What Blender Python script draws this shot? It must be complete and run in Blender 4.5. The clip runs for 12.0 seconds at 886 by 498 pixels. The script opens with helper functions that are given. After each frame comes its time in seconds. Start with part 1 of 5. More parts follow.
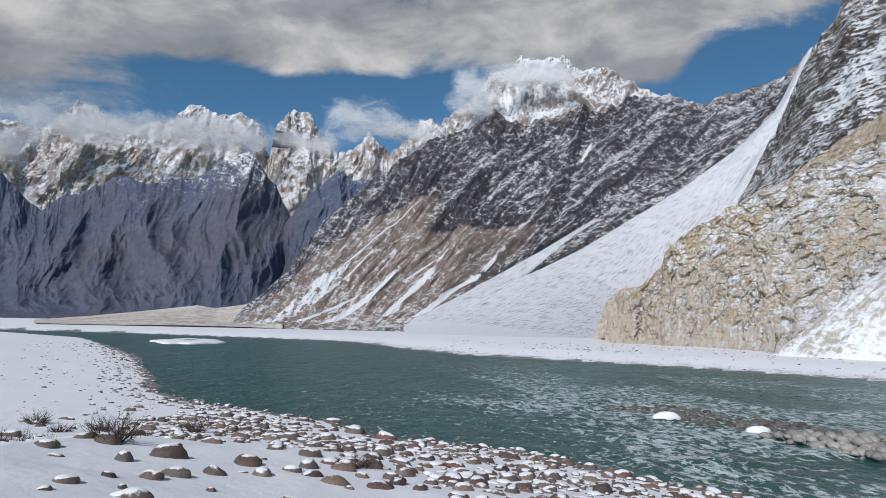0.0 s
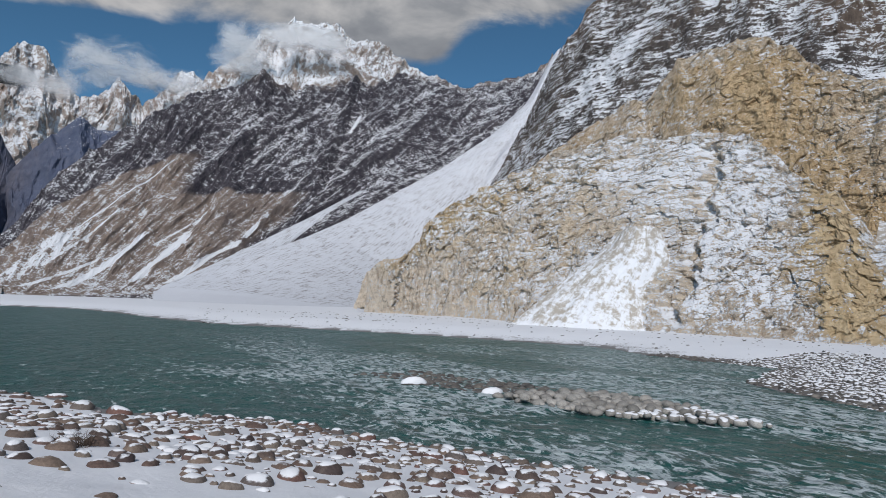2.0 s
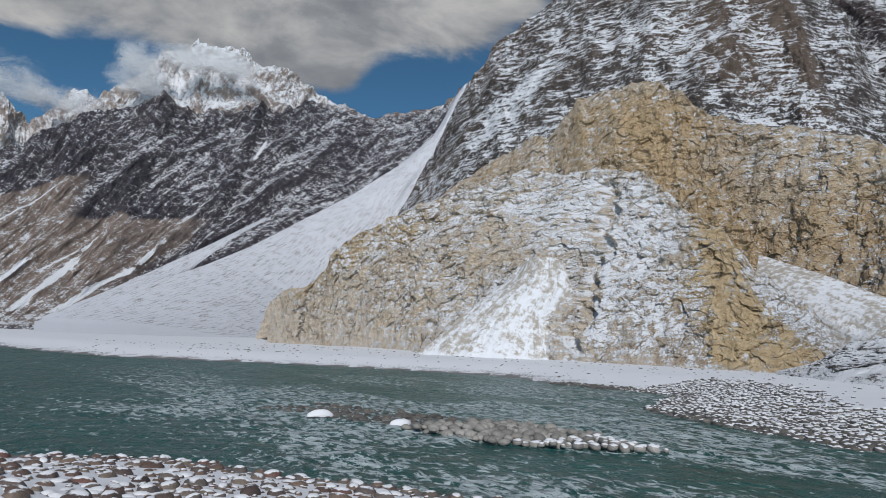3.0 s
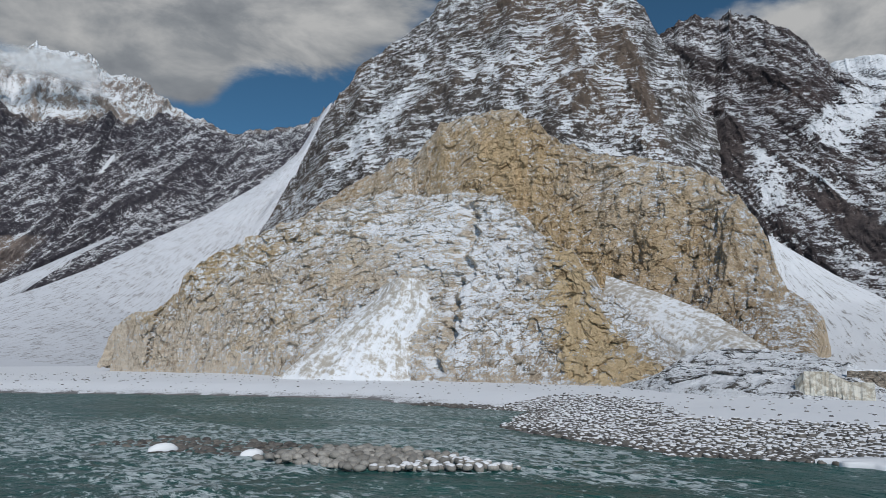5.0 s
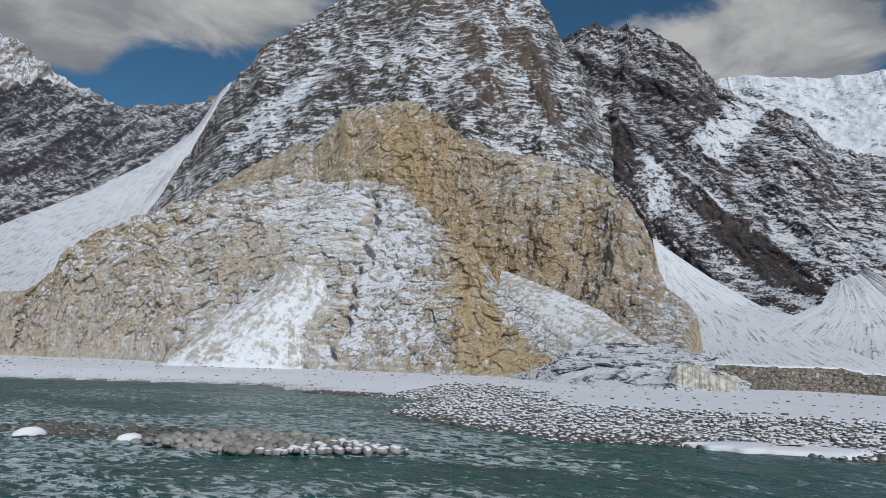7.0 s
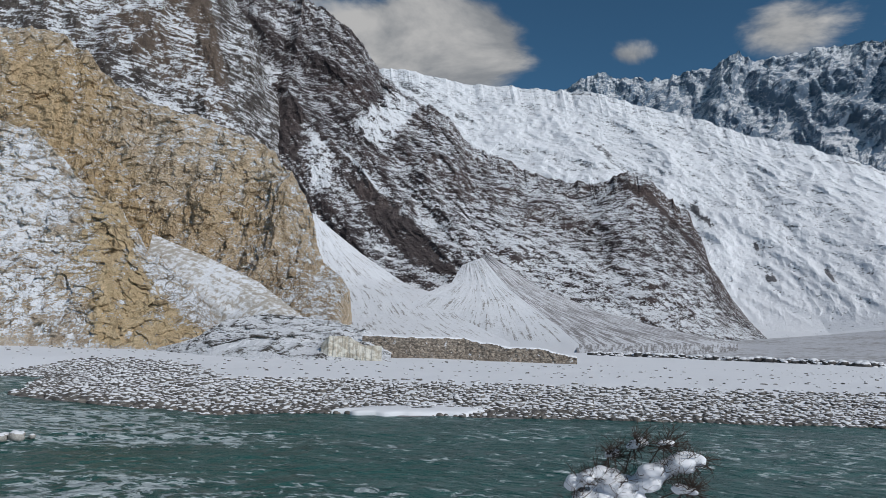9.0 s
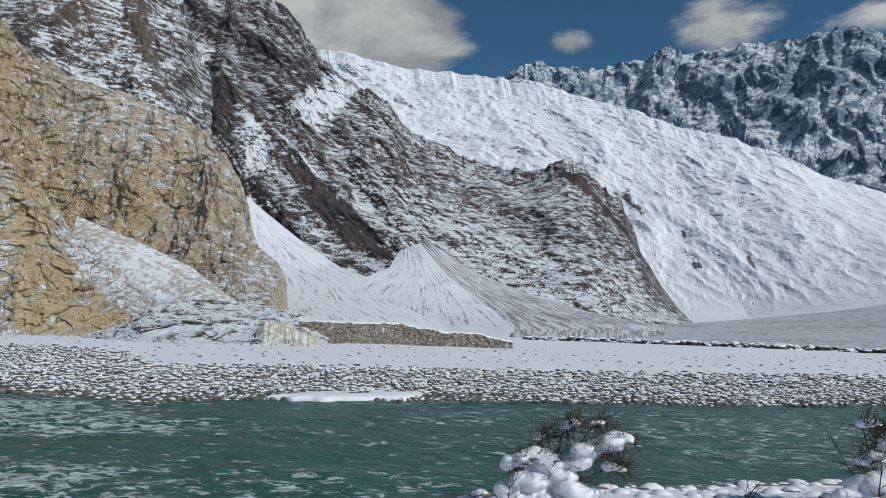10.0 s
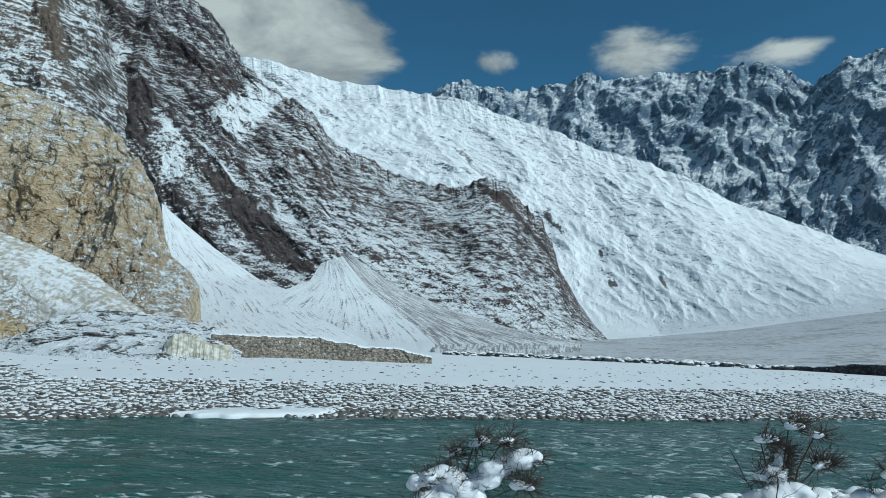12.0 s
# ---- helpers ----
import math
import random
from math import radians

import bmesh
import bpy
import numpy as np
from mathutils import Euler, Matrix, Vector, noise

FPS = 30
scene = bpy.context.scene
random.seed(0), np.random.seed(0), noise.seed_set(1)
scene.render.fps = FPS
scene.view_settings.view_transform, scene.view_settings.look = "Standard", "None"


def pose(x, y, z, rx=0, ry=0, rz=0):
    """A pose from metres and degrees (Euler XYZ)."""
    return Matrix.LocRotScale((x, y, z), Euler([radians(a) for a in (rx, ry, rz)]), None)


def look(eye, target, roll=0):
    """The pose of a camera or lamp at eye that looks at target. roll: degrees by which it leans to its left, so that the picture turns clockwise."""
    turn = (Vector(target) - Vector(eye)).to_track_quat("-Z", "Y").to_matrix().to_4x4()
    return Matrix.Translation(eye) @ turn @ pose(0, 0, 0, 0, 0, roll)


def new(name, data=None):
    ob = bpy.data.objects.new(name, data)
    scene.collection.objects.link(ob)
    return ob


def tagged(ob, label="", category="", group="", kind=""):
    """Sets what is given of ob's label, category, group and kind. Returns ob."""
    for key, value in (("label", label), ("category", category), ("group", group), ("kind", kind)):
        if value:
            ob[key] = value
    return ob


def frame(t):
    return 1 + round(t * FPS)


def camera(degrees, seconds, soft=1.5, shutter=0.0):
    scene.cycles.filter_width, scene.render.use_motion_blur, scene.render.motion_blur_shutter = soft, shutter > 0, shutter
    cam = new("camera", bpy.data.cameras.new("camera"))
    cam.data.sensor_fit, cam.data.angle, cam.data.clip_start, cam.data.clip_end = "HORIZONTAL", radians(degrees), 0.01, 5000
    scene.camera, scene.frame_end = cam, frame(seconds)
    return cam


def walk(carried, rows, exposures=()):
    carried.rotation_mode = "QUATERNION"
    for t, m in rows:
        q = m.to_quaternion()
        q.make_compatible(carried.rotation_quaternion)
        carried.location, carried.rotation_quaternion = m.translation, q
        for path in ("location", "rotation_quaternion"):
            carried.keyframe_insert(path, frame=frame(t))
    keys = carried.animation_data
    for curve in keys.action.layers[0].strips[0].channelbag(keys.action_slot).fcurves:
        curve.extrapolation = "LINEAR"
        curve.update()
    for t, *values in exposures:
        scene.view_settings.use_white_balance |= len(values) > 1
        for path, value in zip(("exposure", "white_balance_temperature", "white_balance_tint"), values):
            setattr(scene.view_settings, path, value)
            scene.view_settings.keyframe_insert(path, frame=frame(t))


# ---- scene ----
# ---------------------------------------------------------------- camera
cam = camera(65.74, 12.0, soft=0.6)
PATH = [
    (0.0, pose(-0.000, 0.000, 5.000, 96.100, -1.400, -0.000)),
    (0.5, pose(0.057, 0.006, 4.925, 95.875, -1.416, -2.271)),
    (1.0, pose(0.122, 0.000, 4.977, 93.900, -1.748, -6.963)),
    (1.5, pose(0.242, -0.031, 5.023, 93.515, -1.961, -13.779)),
    (2.0, pose(0.278, -0.015, 4.982, 94.172, -2.211, -19.635)),
    (2.5, pose(0.226, 0.081, 5.023, 95.508, -2.318, -24.188)),
    (3.0, pose(0.123, 0.044, 5.009, 96.922, -2.037, -27.446)),
    (3.5, pose(0.145, 0.019, 5.050, 97.914, -1.546, -29.849)),
    (3.7, pose(0.172, -0.001, 5.014, 98.025, -1.284, -31.267)),
    (5.3, pose(0.586, 0.081, 5.108, 100.030, -0.713, -39.711)),
    (5.5, pose(0.558, 0.099, 5.096, 101.562, -0.682, -40.101)),
    (6.0, pose(0.491, 0.088, 4.689, 103.352, -1.014, -41.613)),
    (6.5, pose(0.516, 0.053, 4.633, 100.709, -1.023, -42.577)),
    (7.0, pose(0.571, -0.096, 4.787, 98.402, -1.740, -47.278)),
    (7.5, pose(0.502, -0.238, 4.899, 98.263, -1.895, -54.414)),
    (7.7, pose(0.504, -0.249, 4.941, 98.627, -1.845, -58.063)),
    (9.3, pose(0.020, 0.136, 4.875, 96.230, -1.948, -77.770)),
    (9.5, pose(0.014, 0.137, 4.893, 95.909, -1.939, -78.877)),
    (10.0, pose(-0.103, 0.119, 4.882, 95.855, -1.745, -80.742)),
    (10.5, pose(0.042, 0.048, 4.862, 95.908, -1.505, -83.571)),
    (11.0, pose(0.218, -0.023, 4.832, 95.898, -1.663, -85.960)),
    (11.5, pose(0.390, -0.081, 4.842, 95.853, -1.719, -87.413)),
    (12.0, pose(0.437, -0.125, 4.878, 97.304, -2.269, -87.236)),
]
EXPOSURE = [(0.0, 0.06, 6500, 12), (1.5, -0.03, 6500, 12), (2.5, -0.25, 6500, 11), (5.5, -0.31, 6450, 9), (7.5, -0.31, 6450, 9), (9.5, -0.25, 6500, 10), (10.5, -0.12, 6150, 0), (12.0, -0.09, 5850, -7)]
walk(cam, PATH, EXPOSURE)

# ---------------------------------------------------------------- sun and sky
SUN_BEARING, SUN_HEIGHT = 207.0, 37.0      # degrees clockwise from +y, above the horizon


def bearing(az, el):
    a, e = radians(az), radians(el)
    return Vector((math.sin(a) * math.cos(e), math.cos(a) * math.cos(e), math.sin(e)))


sun = new("sun", bpy.data.lights.new("sun", "SUN"))
sun.data.energy, sun.data.angle, sun.data.color = 3.35, radians(0.55), (1.0, 0.962, 0.922)
sun.matrix_world = look(bearing(SUN_BEARING, SUN_HEIGHT) * 100, (0, 0, 0))


class Nodes:
    """Short hand for building node trees."""

    def __init__(self, tree):
        self.tree = tree
        tree.nodes.clear()

    def add(self, kind, **inputs):
        n = self.tree.nodes.new(kind)
        for key, value in inputs.items():
            self.put(n, key, value)
        return n

    def put(self, n, key, value):
        sock = n.inputs[int(key[1:])] if key[0] == "i" and key[1:].isdigit() else n.inputs[key.replace("_", " ")]
        if isinstance(value, bpy.types.NodeSocket):
            self.tree.links.new(value, sock)
        else:
            sock.default_value = value

    def math(self, op, a, b=0.0, c=0.0, clamp=False):
        n = self.tree.nodes.new("ShaderNodeMath")
        n.operation, n.use_clamp = op, clamp
        for k, v in (("i0", a), ("i1", b), ("i2", c)):
            self.put(n, k, v)
        return n.outputs[0]

    def vec(self, op, a, b=(0, 0, 0)):
        n = self.tree.nodes.new("ShaderNodeVectorMath")
        n.operation = op
        self.put(n, "i0", a)
        self.put(n, "i1", b)
        return n

    def step(self, x, lo, hi):
        n = self.tree.nodes.new("ShaderNodeMapRange")
        n.interpolation_type = "SMOOTHSTEP"
        self.put(n, "i0", x)
        self.put(n, "i1", lo)
        self.put(n, "i2", hi)
        return n.outputs[0]

    def noise(self, vector, scale, detail=6.0, rough=0.6, distort=0.0):
        n = self.add("ShaderNodeTexNoise", Vector=vector, Scale=scale, Detail=detail, Roughness=rough, Distortion=distort)
        return n.outputs[0]

    def mix(self, fac, a, b):
        n = self.tree.nodes.new("ShaderNodeMix")
        n.data_type = "RGBA"
        self.put(n, "i0", fac)
        self.put(n, "i6", a)
        self.put(n, "i7", b)
        return n.outputs[2]

    def ramp(self, fac, stops):
        n = self.tree.nodes.new("ShaderNodeValToRGB")
        self.put(n, "i0", fac)
        e = n.color_ramp.elements
        while len(e) < len(stops):
            e.new(0.5)
        for el, (p, c) in zip(e, stops):
            el.position, el.color = p, (*c, 1)
        return n.outputs[0]

    def stretch(self, vector, scale, turn=(0, 0, 0)):
        n = self.add("ShaderNodeMapping", Vector=vector)
        n.inputs["Scale"].default_value = scale
        n.inputs["Rotation"].default_value = [radians(a) for a in turn]
        return n.outputs[0]


world = bpy.data.worlds.new("sky")
scene.world = world
world.use_nodes = True
W = Nodes(world.node_tree)
sky = W.add("ShaderNodeTexSky")
sky.sky_type, sky.sun_disc = "NISHITA", False
sky.sun_elevation, sky.sun_rotation = radians(SUN_HEIGHT), radians(SUN_BEARING)
sky.altitude, sky.air_density, sky.dust_density, sky.ozone_density = 3000, 0.8, 0.1, 2.0
way = W.add("ShaderNodeTexCoord").outputs["Generated"]
sep = W.add("ShaderNodeSeparateXYZ", Vector=way)
az = W.math("MULTIPLY", W.math("ARCTAN2", sep.outputs[0], sep.outputs[1]), 57.2958)
el = W.math("MULTIPLY", W.math("ARCSINE", sep.outputs[2]), 57.2958)
# cloud banks: bearing, height, half width, half height (degrees), weight
CLOUDS = [(-31.0, 21.4, 16, 4.5, 0.9),
          (-11.5, 23.3, 11, 4, 0.95),
          (12.3, 25.4, 14, 4, 0.85),
          (24.2, 28.5, 12, 6, 0.95),
          (11.8, 21.6, 7, 3.5, 0.7),
          (17.7, 20.2, 3, 1.6, 0.6),
          (72.1, 23.6, 8, 4, 0.9),
          (71.1, 32.5, 10, 4, 0.5),
          (75.8, 23.2, 6.5, 3.6, 0.9),
          (102.5, 23.0, 4.5, 2.4, 0.85),
          (90.5, 22.4, 2.6, 1.2, 0.7),
          (114.4, 22.2, 3.5, 1.2, 0.7),
          (-44.6, 17.0, 16, 8, 0.9),
          (-5.3, 37.3, 40, 9, 0.8),
          (-14.0, 18.7, 20, 1.2, -0.5),
          (22.9, 20.3, 4, 4, -0.5)]
total = None
for caz, cel, cw, ch, weight in CLOUDS:
    dx = W.math("DIVIDE", W.math("SUBTRACT", az, caz), cw)
    dy = W.math("DIVIDE", W.math("SUBTRACT", el, cel), ch)
    g = W.math("EXPONENT", W.math("MULTIPLY", W.math("ADD", W.math("MULTIPLY", dx, dx), W.math("MULTIPLY", dy, dy)), -1.0))
    g = W.math("MULTIPLY", g, weight)
    total = g if total is None else W.math("ADD", total, g)
flat = W.stretch(way, (1.0, 1.0, 2.2))
puff = W.noise(flat, 5.5, 9, 0.58, 0.3)
wisp = W.noise(flat, 2.1, 5, 0.55)
cover = W.math("ADD", total, W.math("MULTIPLY", W.math("SUBTRACT", puff, 0.5), 1.7))
mask = W.step(cover, 0.32, 0.75)
tone = W.math("ADD", W.math("MULTIPLY", puff, 0.7), W.math("MULTIPLY", wisp, 0.5))
cloud_colour = W.ramp(tone, [(0.42, (0.27, 0.3, 0.35)), (0.57, (0.5, 0.53, 0.57)), (0.69, (0.92, 0.92, 0.92))])
blue = W.add("ShaderNodeBackground", Color=W.vec("MULTIPLY", sky.outputs[0], (0.62, 1.0, 1.0)).outputs[0], Strength=0.092)
grey = W.add("ShaderNodeBackground", Color=cloud_colour, Strength=0.6)
both = W.add("ShaderNodeMixShader", i0=mask, i1=blue.outputs[0], i2=grey.outputs[0])
W.add("ShaderNodeOutputWorld", Surface=both.outputs[0])


# ---------------------------------------------------------------- materials
def surface(name):
    m = bpy.data.materials.new(name)
    m.use_nodes = True
    return m, Nodes(m.node_tree)


def finish(n, colour, rough=0.8, normal=None, spec=0.3):
    b = n.add("ShaderNodeBsdfPrincipled", Base_Color=colour, Roughness=rough)
    b.inputs["Specular IOR Level"].default_value = spec
    if normal:
        n.put(b, "Normal", normal)
    n.add("ShaderNodeOutputMaterial", Surface=b.outputs[0])
    return b


SNOW = (0.82, 0.84, 0.87)


def rock_material(name, dark, mid, light, size, snow=0.5, grain=0.9, bands=0.0, dip=(0, 0, 0), bump=1.0, warm=None, rise=0.0, level=0.0, soft=0.05, fall=0.0, joints=0.0, hollow=1.0):
    """Rock with snow on what lies flat and in hollows. size: metres of the finest patches; snow: 0 bare .. 1 white; bands: how far bedding
    shows; rise: more snow per metre above level; joints: metres between open cracks."""
    m, n = surface(name)
    pos = n.add("ShaderNodeNewGeometry")
    p = pos.outputs["Position"]
    bedding = n.stretch(p, (0.2, 0.2, 1.5), dip)
    fine = n.noise(p, 0.35 / size, 6, 0.66, 0.2)
    rough = n.noise(p, 1.3 / size, 4, 0.75)
    large = n.noise(p, 0.014 / size, 5, 0.6)
    band = n.noise(bedding, 0.55 / size, 5, 0.62)
    tone = n.math("ADD", n.math("MULTIPLY", fine, 0.4), n.math("MULTIPLY", large, 0.3))
    tone = n.math("ADD", tone, n.math("ADD", n.math("MULTIPLY", rough, 0.15), n.math("MULTIPLY", band, 0.15)))
    colour = n.ramp(tone, [(0.40, dark), (0.5, mid), (0.60, light)])
    if warm:
        tint = n.add("ShaderNodeAttribute")
        tint.attribute_name = "tint"
        where = n.math("ADD", n.noise(p, 0.009 / size, 5, 0.65), tint.outputs["Fac"])
        colour = n.mix(n.math("MULTIPLY", n.step(where, 0.46, 0.66), 0.8), colour, n.mix(n.step(fine, 0.35, 0.65), (warm[0] * 0.74, warm[1] * 0.71, warm[2] * 0.68, 1), (*warm, 1)))
    nz = n.add("ShaderNodeSeparateXYZ", Vector=pos.outputs["Normal"]).outputs[2]
    pz = n.add("ShaderNodeSeparateXYZ", Vector=p).outputs[2]
    attr = n.add("ShaderNodeAttribute")
    attr.attribute_name = "snow"
    amount = n.math("MULTIPLY_ADD", nz, 0.42, 0.3)
    for layer, weight in ((fine, 1.5), (rough, 2.2), (large, 0.7)):
        amount = n.math("ADD", amount, n.math("MULTIPLY", n.math("SUBTRACT", layer, 0.5), grain * weight))
    if bands:
        amount = n.math("ADD", amount, n.math("MULTIPLY", n.math("SUBTRACT", band, 0.5), bands * 2.2))
    amount = n.math("ADD", amount, n.math("MULTIPLY", attr.outputs["Fac"], hollow))
    relief = n.math("ADD", n.math("ADD", fine, n.math("MULTIPLY", rough, 0.9)), n.math("MULTIPLY", band, bands))
    if fall:
        flow = n.add("ShaderNodeAttribute")
        flow.attribute_name = "flow"
        lines = n.noise(n.stretch(flow.outputs["Vector"], (0.4 / size, 0.06 / size, 1)), 1.0, 5, 0.66, 0.1)
        amount = n.math("ADD", amount, n.math("MULTIPLY", n.math("SUBTRACT", lines, 0.5), fall))
        colour = n.mix(n.step(lines, 0.34, 0.66), n.mix(0.4, colour, (*dark, 1)), colour)
        relief = n.math("ADD", relief, n.math("MULTIPLY", lines, fall * 0.5))
    if joints:
        bent = n.vec("ADD", n.stretch(p, (1, 1, 0.55), dip), n.vec("MULTIPLY", n.add("ShaderNodeTexNoise", Vector=p, Scale=0.8 / joints, Detail=4.0).outputs[1], (joints * 0.9, joints * 0.9, joints * 0.9)).outputs[0]).outputs[0]
        block = n.add("ShaderNodeTexVoronoi", Vector=bent, Scale=1.0 / joints)
        block.feature = "DISTANCE_TO_EDGE"
        gap = n.step(block.outputs["Distance"], 0.0, 0.08)
        some = n.step(n.noise(p, 0.4 / joints, 3, 0.6), 0.5, 0.62)
        gap = n.math("MAXIMUM", gap, n.math("SUBTRACT", 1.0, some))
        colour = n.mix(gap, n.mix(0.6, colour, (dark[0] * 0.35, dark[1] * 0.33, dark[2] * 0.3, 1)), colour)
        relief = n.math("ADD", relief, n.math("MULTIPLY", gap, 0.5))
    if rise:
        amount = n.math("ADD", amount, n.math("MULTIPLY", n.math("SUBTRACT", pz, level), rise))
    mask = n.step(amount, 1.0 - snow - soft, 1.0 - snow + soft)
    colour = n.mix(mask, colour, n.mix(fine, (SNOW[0] * 0.94, SNOW[1] * 0.95, SNOW[2] * 0.97, 1), (*SNOW, 1)))
    relief = n.math("MULTIPLY_ADD", mask, 0.25, n.math("MULTIPLY", relief, n.math("MULTIPLY_ADD", mask, -0.5, 1.0)))
    b = n.add("ShaderNodeBump", Height=relief, Distance=size * 1.5 * bump, Strength=1.0)
    finish(n, colour, 0.85, b.outputs[0], 0.15)
    return m


def snow_material(name, size, dirt=0.25, dirt_colour=(0.16, 0.14, 0.13), streak=(1, 1, 1), turn=(0, 0, 0), tint=SNOW, bump=1.0, fall=1.0):
    """Snow with rock debris showing through in specks and streaks."""
    m, n = surface(name)
    p = n.add("ShaderNodeNewGeometry").outputs["Position"]
    q = n.stretch(p, streak, turn)
    fine = n.noise(q, 0.5 / size, 7, 0.7, 0.3)
    large = n.noise(q, 0.04 / size, 5, 0.6)
    attr = n.add("ShaderNodeAttribute")
    attr.attribute_name = "snow"
    speck = n.math("ADD", fine, n.math("MULTIPLY", n.math("SUBTRACT", large, 0.5), 0.5))
    if fall:
        flow = n.add("ShaderNodeAttribute")
        flow.attribute_name = "flow"
        lines = n.noise(n.stretch(flow.outputs["Vector"], (0.35 / size, 0.03 / size, 1)), 1.0, 6, 0.68, 0.3)
        speck = n.math("ADD", n.math("MULTIPLY_ADD", n.math("SUBTRACT", speck, 0.5), 0.6, 0.5), n.math("MULTIPLY", n.math("SUBTRACT", lines, 0.5), fall))
    speck = n.math("SUBTRACT", speck, n.math("MULTIPLY", attr.outputs["Fac"], 0.3))
    mask = n.step(speck, 0.78 - dirt, 0.9 - dirt)
    white = n.mix(large, (tint[0] * 0.93, tint[1] * 0.94, tint[2] * 0.96, 1), (*tint, 1))
    colour = n.mix(n.math("MULTIPLY", mask, 0.85), white, (*dirt_colour, 1))
    b = n.add("ShaderNodeBump", Height=n.math("ADD", fine, n.math("MULTIPLY", large, 2.0)), Distance=size * bump, Strength=0.6)
    finish(n, colour, 0.7, b.outputs[0], 0.25)
    return m


M_FAR = rock_material("pale_far_rock", (0.32, 0.265, 0.24), (0.5, 0.42, 0.37), (0.64, 0.56, 0.5), 9, snow=0.5, grain=0.8, fall=0.35, rise=0.0002, level=700, bump=0.9)
# dark blue rock tones here stand in for cloud shade and haze
M_DARK = rock_material("shade_haze_rock", (0.075, 0.096, 0.155), (0.112, 0.132, 0.2), (0.16, 0.172, 0.225), 8, snow=0.12, grain=0.6, warm=(0.155, 0.148, 0.175), rise=0.0014, level=430, fall=0.2, bump=0.5)
M_RIDGE = rock_material("brown_ridge_rock", (0.05, 0.047, 0.06), (0.135, 0.124, 0.14), (0.225, 0.2, 0.205), 3.4, snow=0.33, grain=0.8, warm=(0.56, 0.45, 0.375), rise=0.0002, level=200, fall=0.45)
M_GREY = rock_material("grey_mountain_rock", (0.045, 0.04, 0.039), (0.155, 0.135, 0.124), (0.25, 0.215, 0.19), 1.6, snow=0.46, grain=0.65, bands=0.65, dip=(8, -10, 0), fall=0.1, warm=(0.25, 0.19, 0.15))
M_SLATE = rock_material("dusted_slate_rock", (0.04, 0.033, 0.036), (0.125, 0.104, 0.103), (0.2, 0.168, 0.16), 1.7, snow=0.35, grain=0.8, bands=0.4, dip=(-24, 18, 0), fall=0.15, warm=(0.2, 0.15, 0.138))
M_CLIFF = rock_material("ochre_cliff_rock", (0.44, 0.35, 0.26), (0.8, 0.69, 0.56), (0.86, 0.79, 0.69), 0.45, snow=0.5, grain=0.8, bands=0.35, dip=(6, 8, 0), warm=(0.82, 0.63, 0.37), joints=2.2, bump=1.1)
M_UPPER = rock_material("ochre_wall_rock", (0.36, 0.265, 0.17), (0.7, 0.56, 0.4), (0.82, 0.71, 0.56), 0.65, snow=0.39, grain=0.75, bands=0.35, dip=(6, 8, 0), warm=(0.76, 0.57, 0.34), joints=3.0, bump=1.1)
M_MASSIF = rock_material("massif_snow", (0.09, 0.09, 0.1), (0.15, 0.15, 0.16), (0.24, 0.23, 0.23), 4.5, snow=0.63, grain=0.8, bands=0.25, fall=0.15, bump=0.35)
# blue of distance haze and shade is mixed into this rock colour
M_BLUE = rock_material("blue_haze_shade_rock", (0.14, 0.21, 0.3), (0.22, 0.29, 0.38), (0.29, 0.35, 0.42), 7, snow=0.47, grain=0.8, fall=0.2)
# debris specks, plus a grey snow tint that includes partial shade
M_APRON = snow_material("shade_grey_scree_snow", 0.6, dirt=0.25, dirt_colour=(0.17, 0.15, 0.145), tint=(0.68, 0.7, 0.74))
M_APRON_NEAR = snow_material("fan_snow", 0.5, dirt=0.24, dirt_colour=(0.2, 0.18, 0.16))
M_TERRACE = snow_material("terrace_snow", 1.4, dirt=0.3, dirt_colour=(0.26, 0.25, 0.245), tint=(0.6, 0.61, 0.64), fall=0.35)
M_GROUND = snow_material("ground_snow", 0.12, dirt=0.06, dirt_colour=(0.09, 0.083, 0.076), bump=0.4, fall=0.0)
M_SCREE = snow_material("grey_scree", 0.5, dirt=0.34, dirt_colour=(0.16, 0.145, 0.14), tint=(0.7, 0.71, 0.74))
M_CONE = snow_material("rubble_snow", 0.55, dirt=0.33, dirt_colour=(0.36, 0.31, 0.24), fall=0.25)
M_MOUND = rock_material("mound_rubble", (0.09, 0.083, 0.076), (0.16, 0.148, 0.136), (0.25, 0.23, 0.2), 0.4, snow=0.52, grain=0.8, bands=0.4)
M_ICE = snow_material("seep_ice", 0.35, dirt=0.28, dirt_colour=(0.36, 0.32, 0.25), tint=(0.66, 0.64, 0.57), fall=0.0)
M_FAN = snow_material("beige_fan", 5, dirt=0.33, dirt_colour=(0.36, 0.30, 0.25), tint=(0.7, 0.66, 0.6), fall=0.3)


# ---------------------------------------------------------------- number helpers
def scramble(h):
    h = (h ^ (h >> np.uint32(13))) * np.uint32(1274126177)
    h = (h ^ (h >> np.uint32(16))) * np.uint32(2246822519)
    return ((h ^ (h >> np.uint32(15))) & np.uint32(0xFFFFFF)).astype(np.float32) * np.float32(1 / 0xFFFFFF)


def keyed(i, prime):
    return i.astype(np.uint32) * np.uint32(prime)


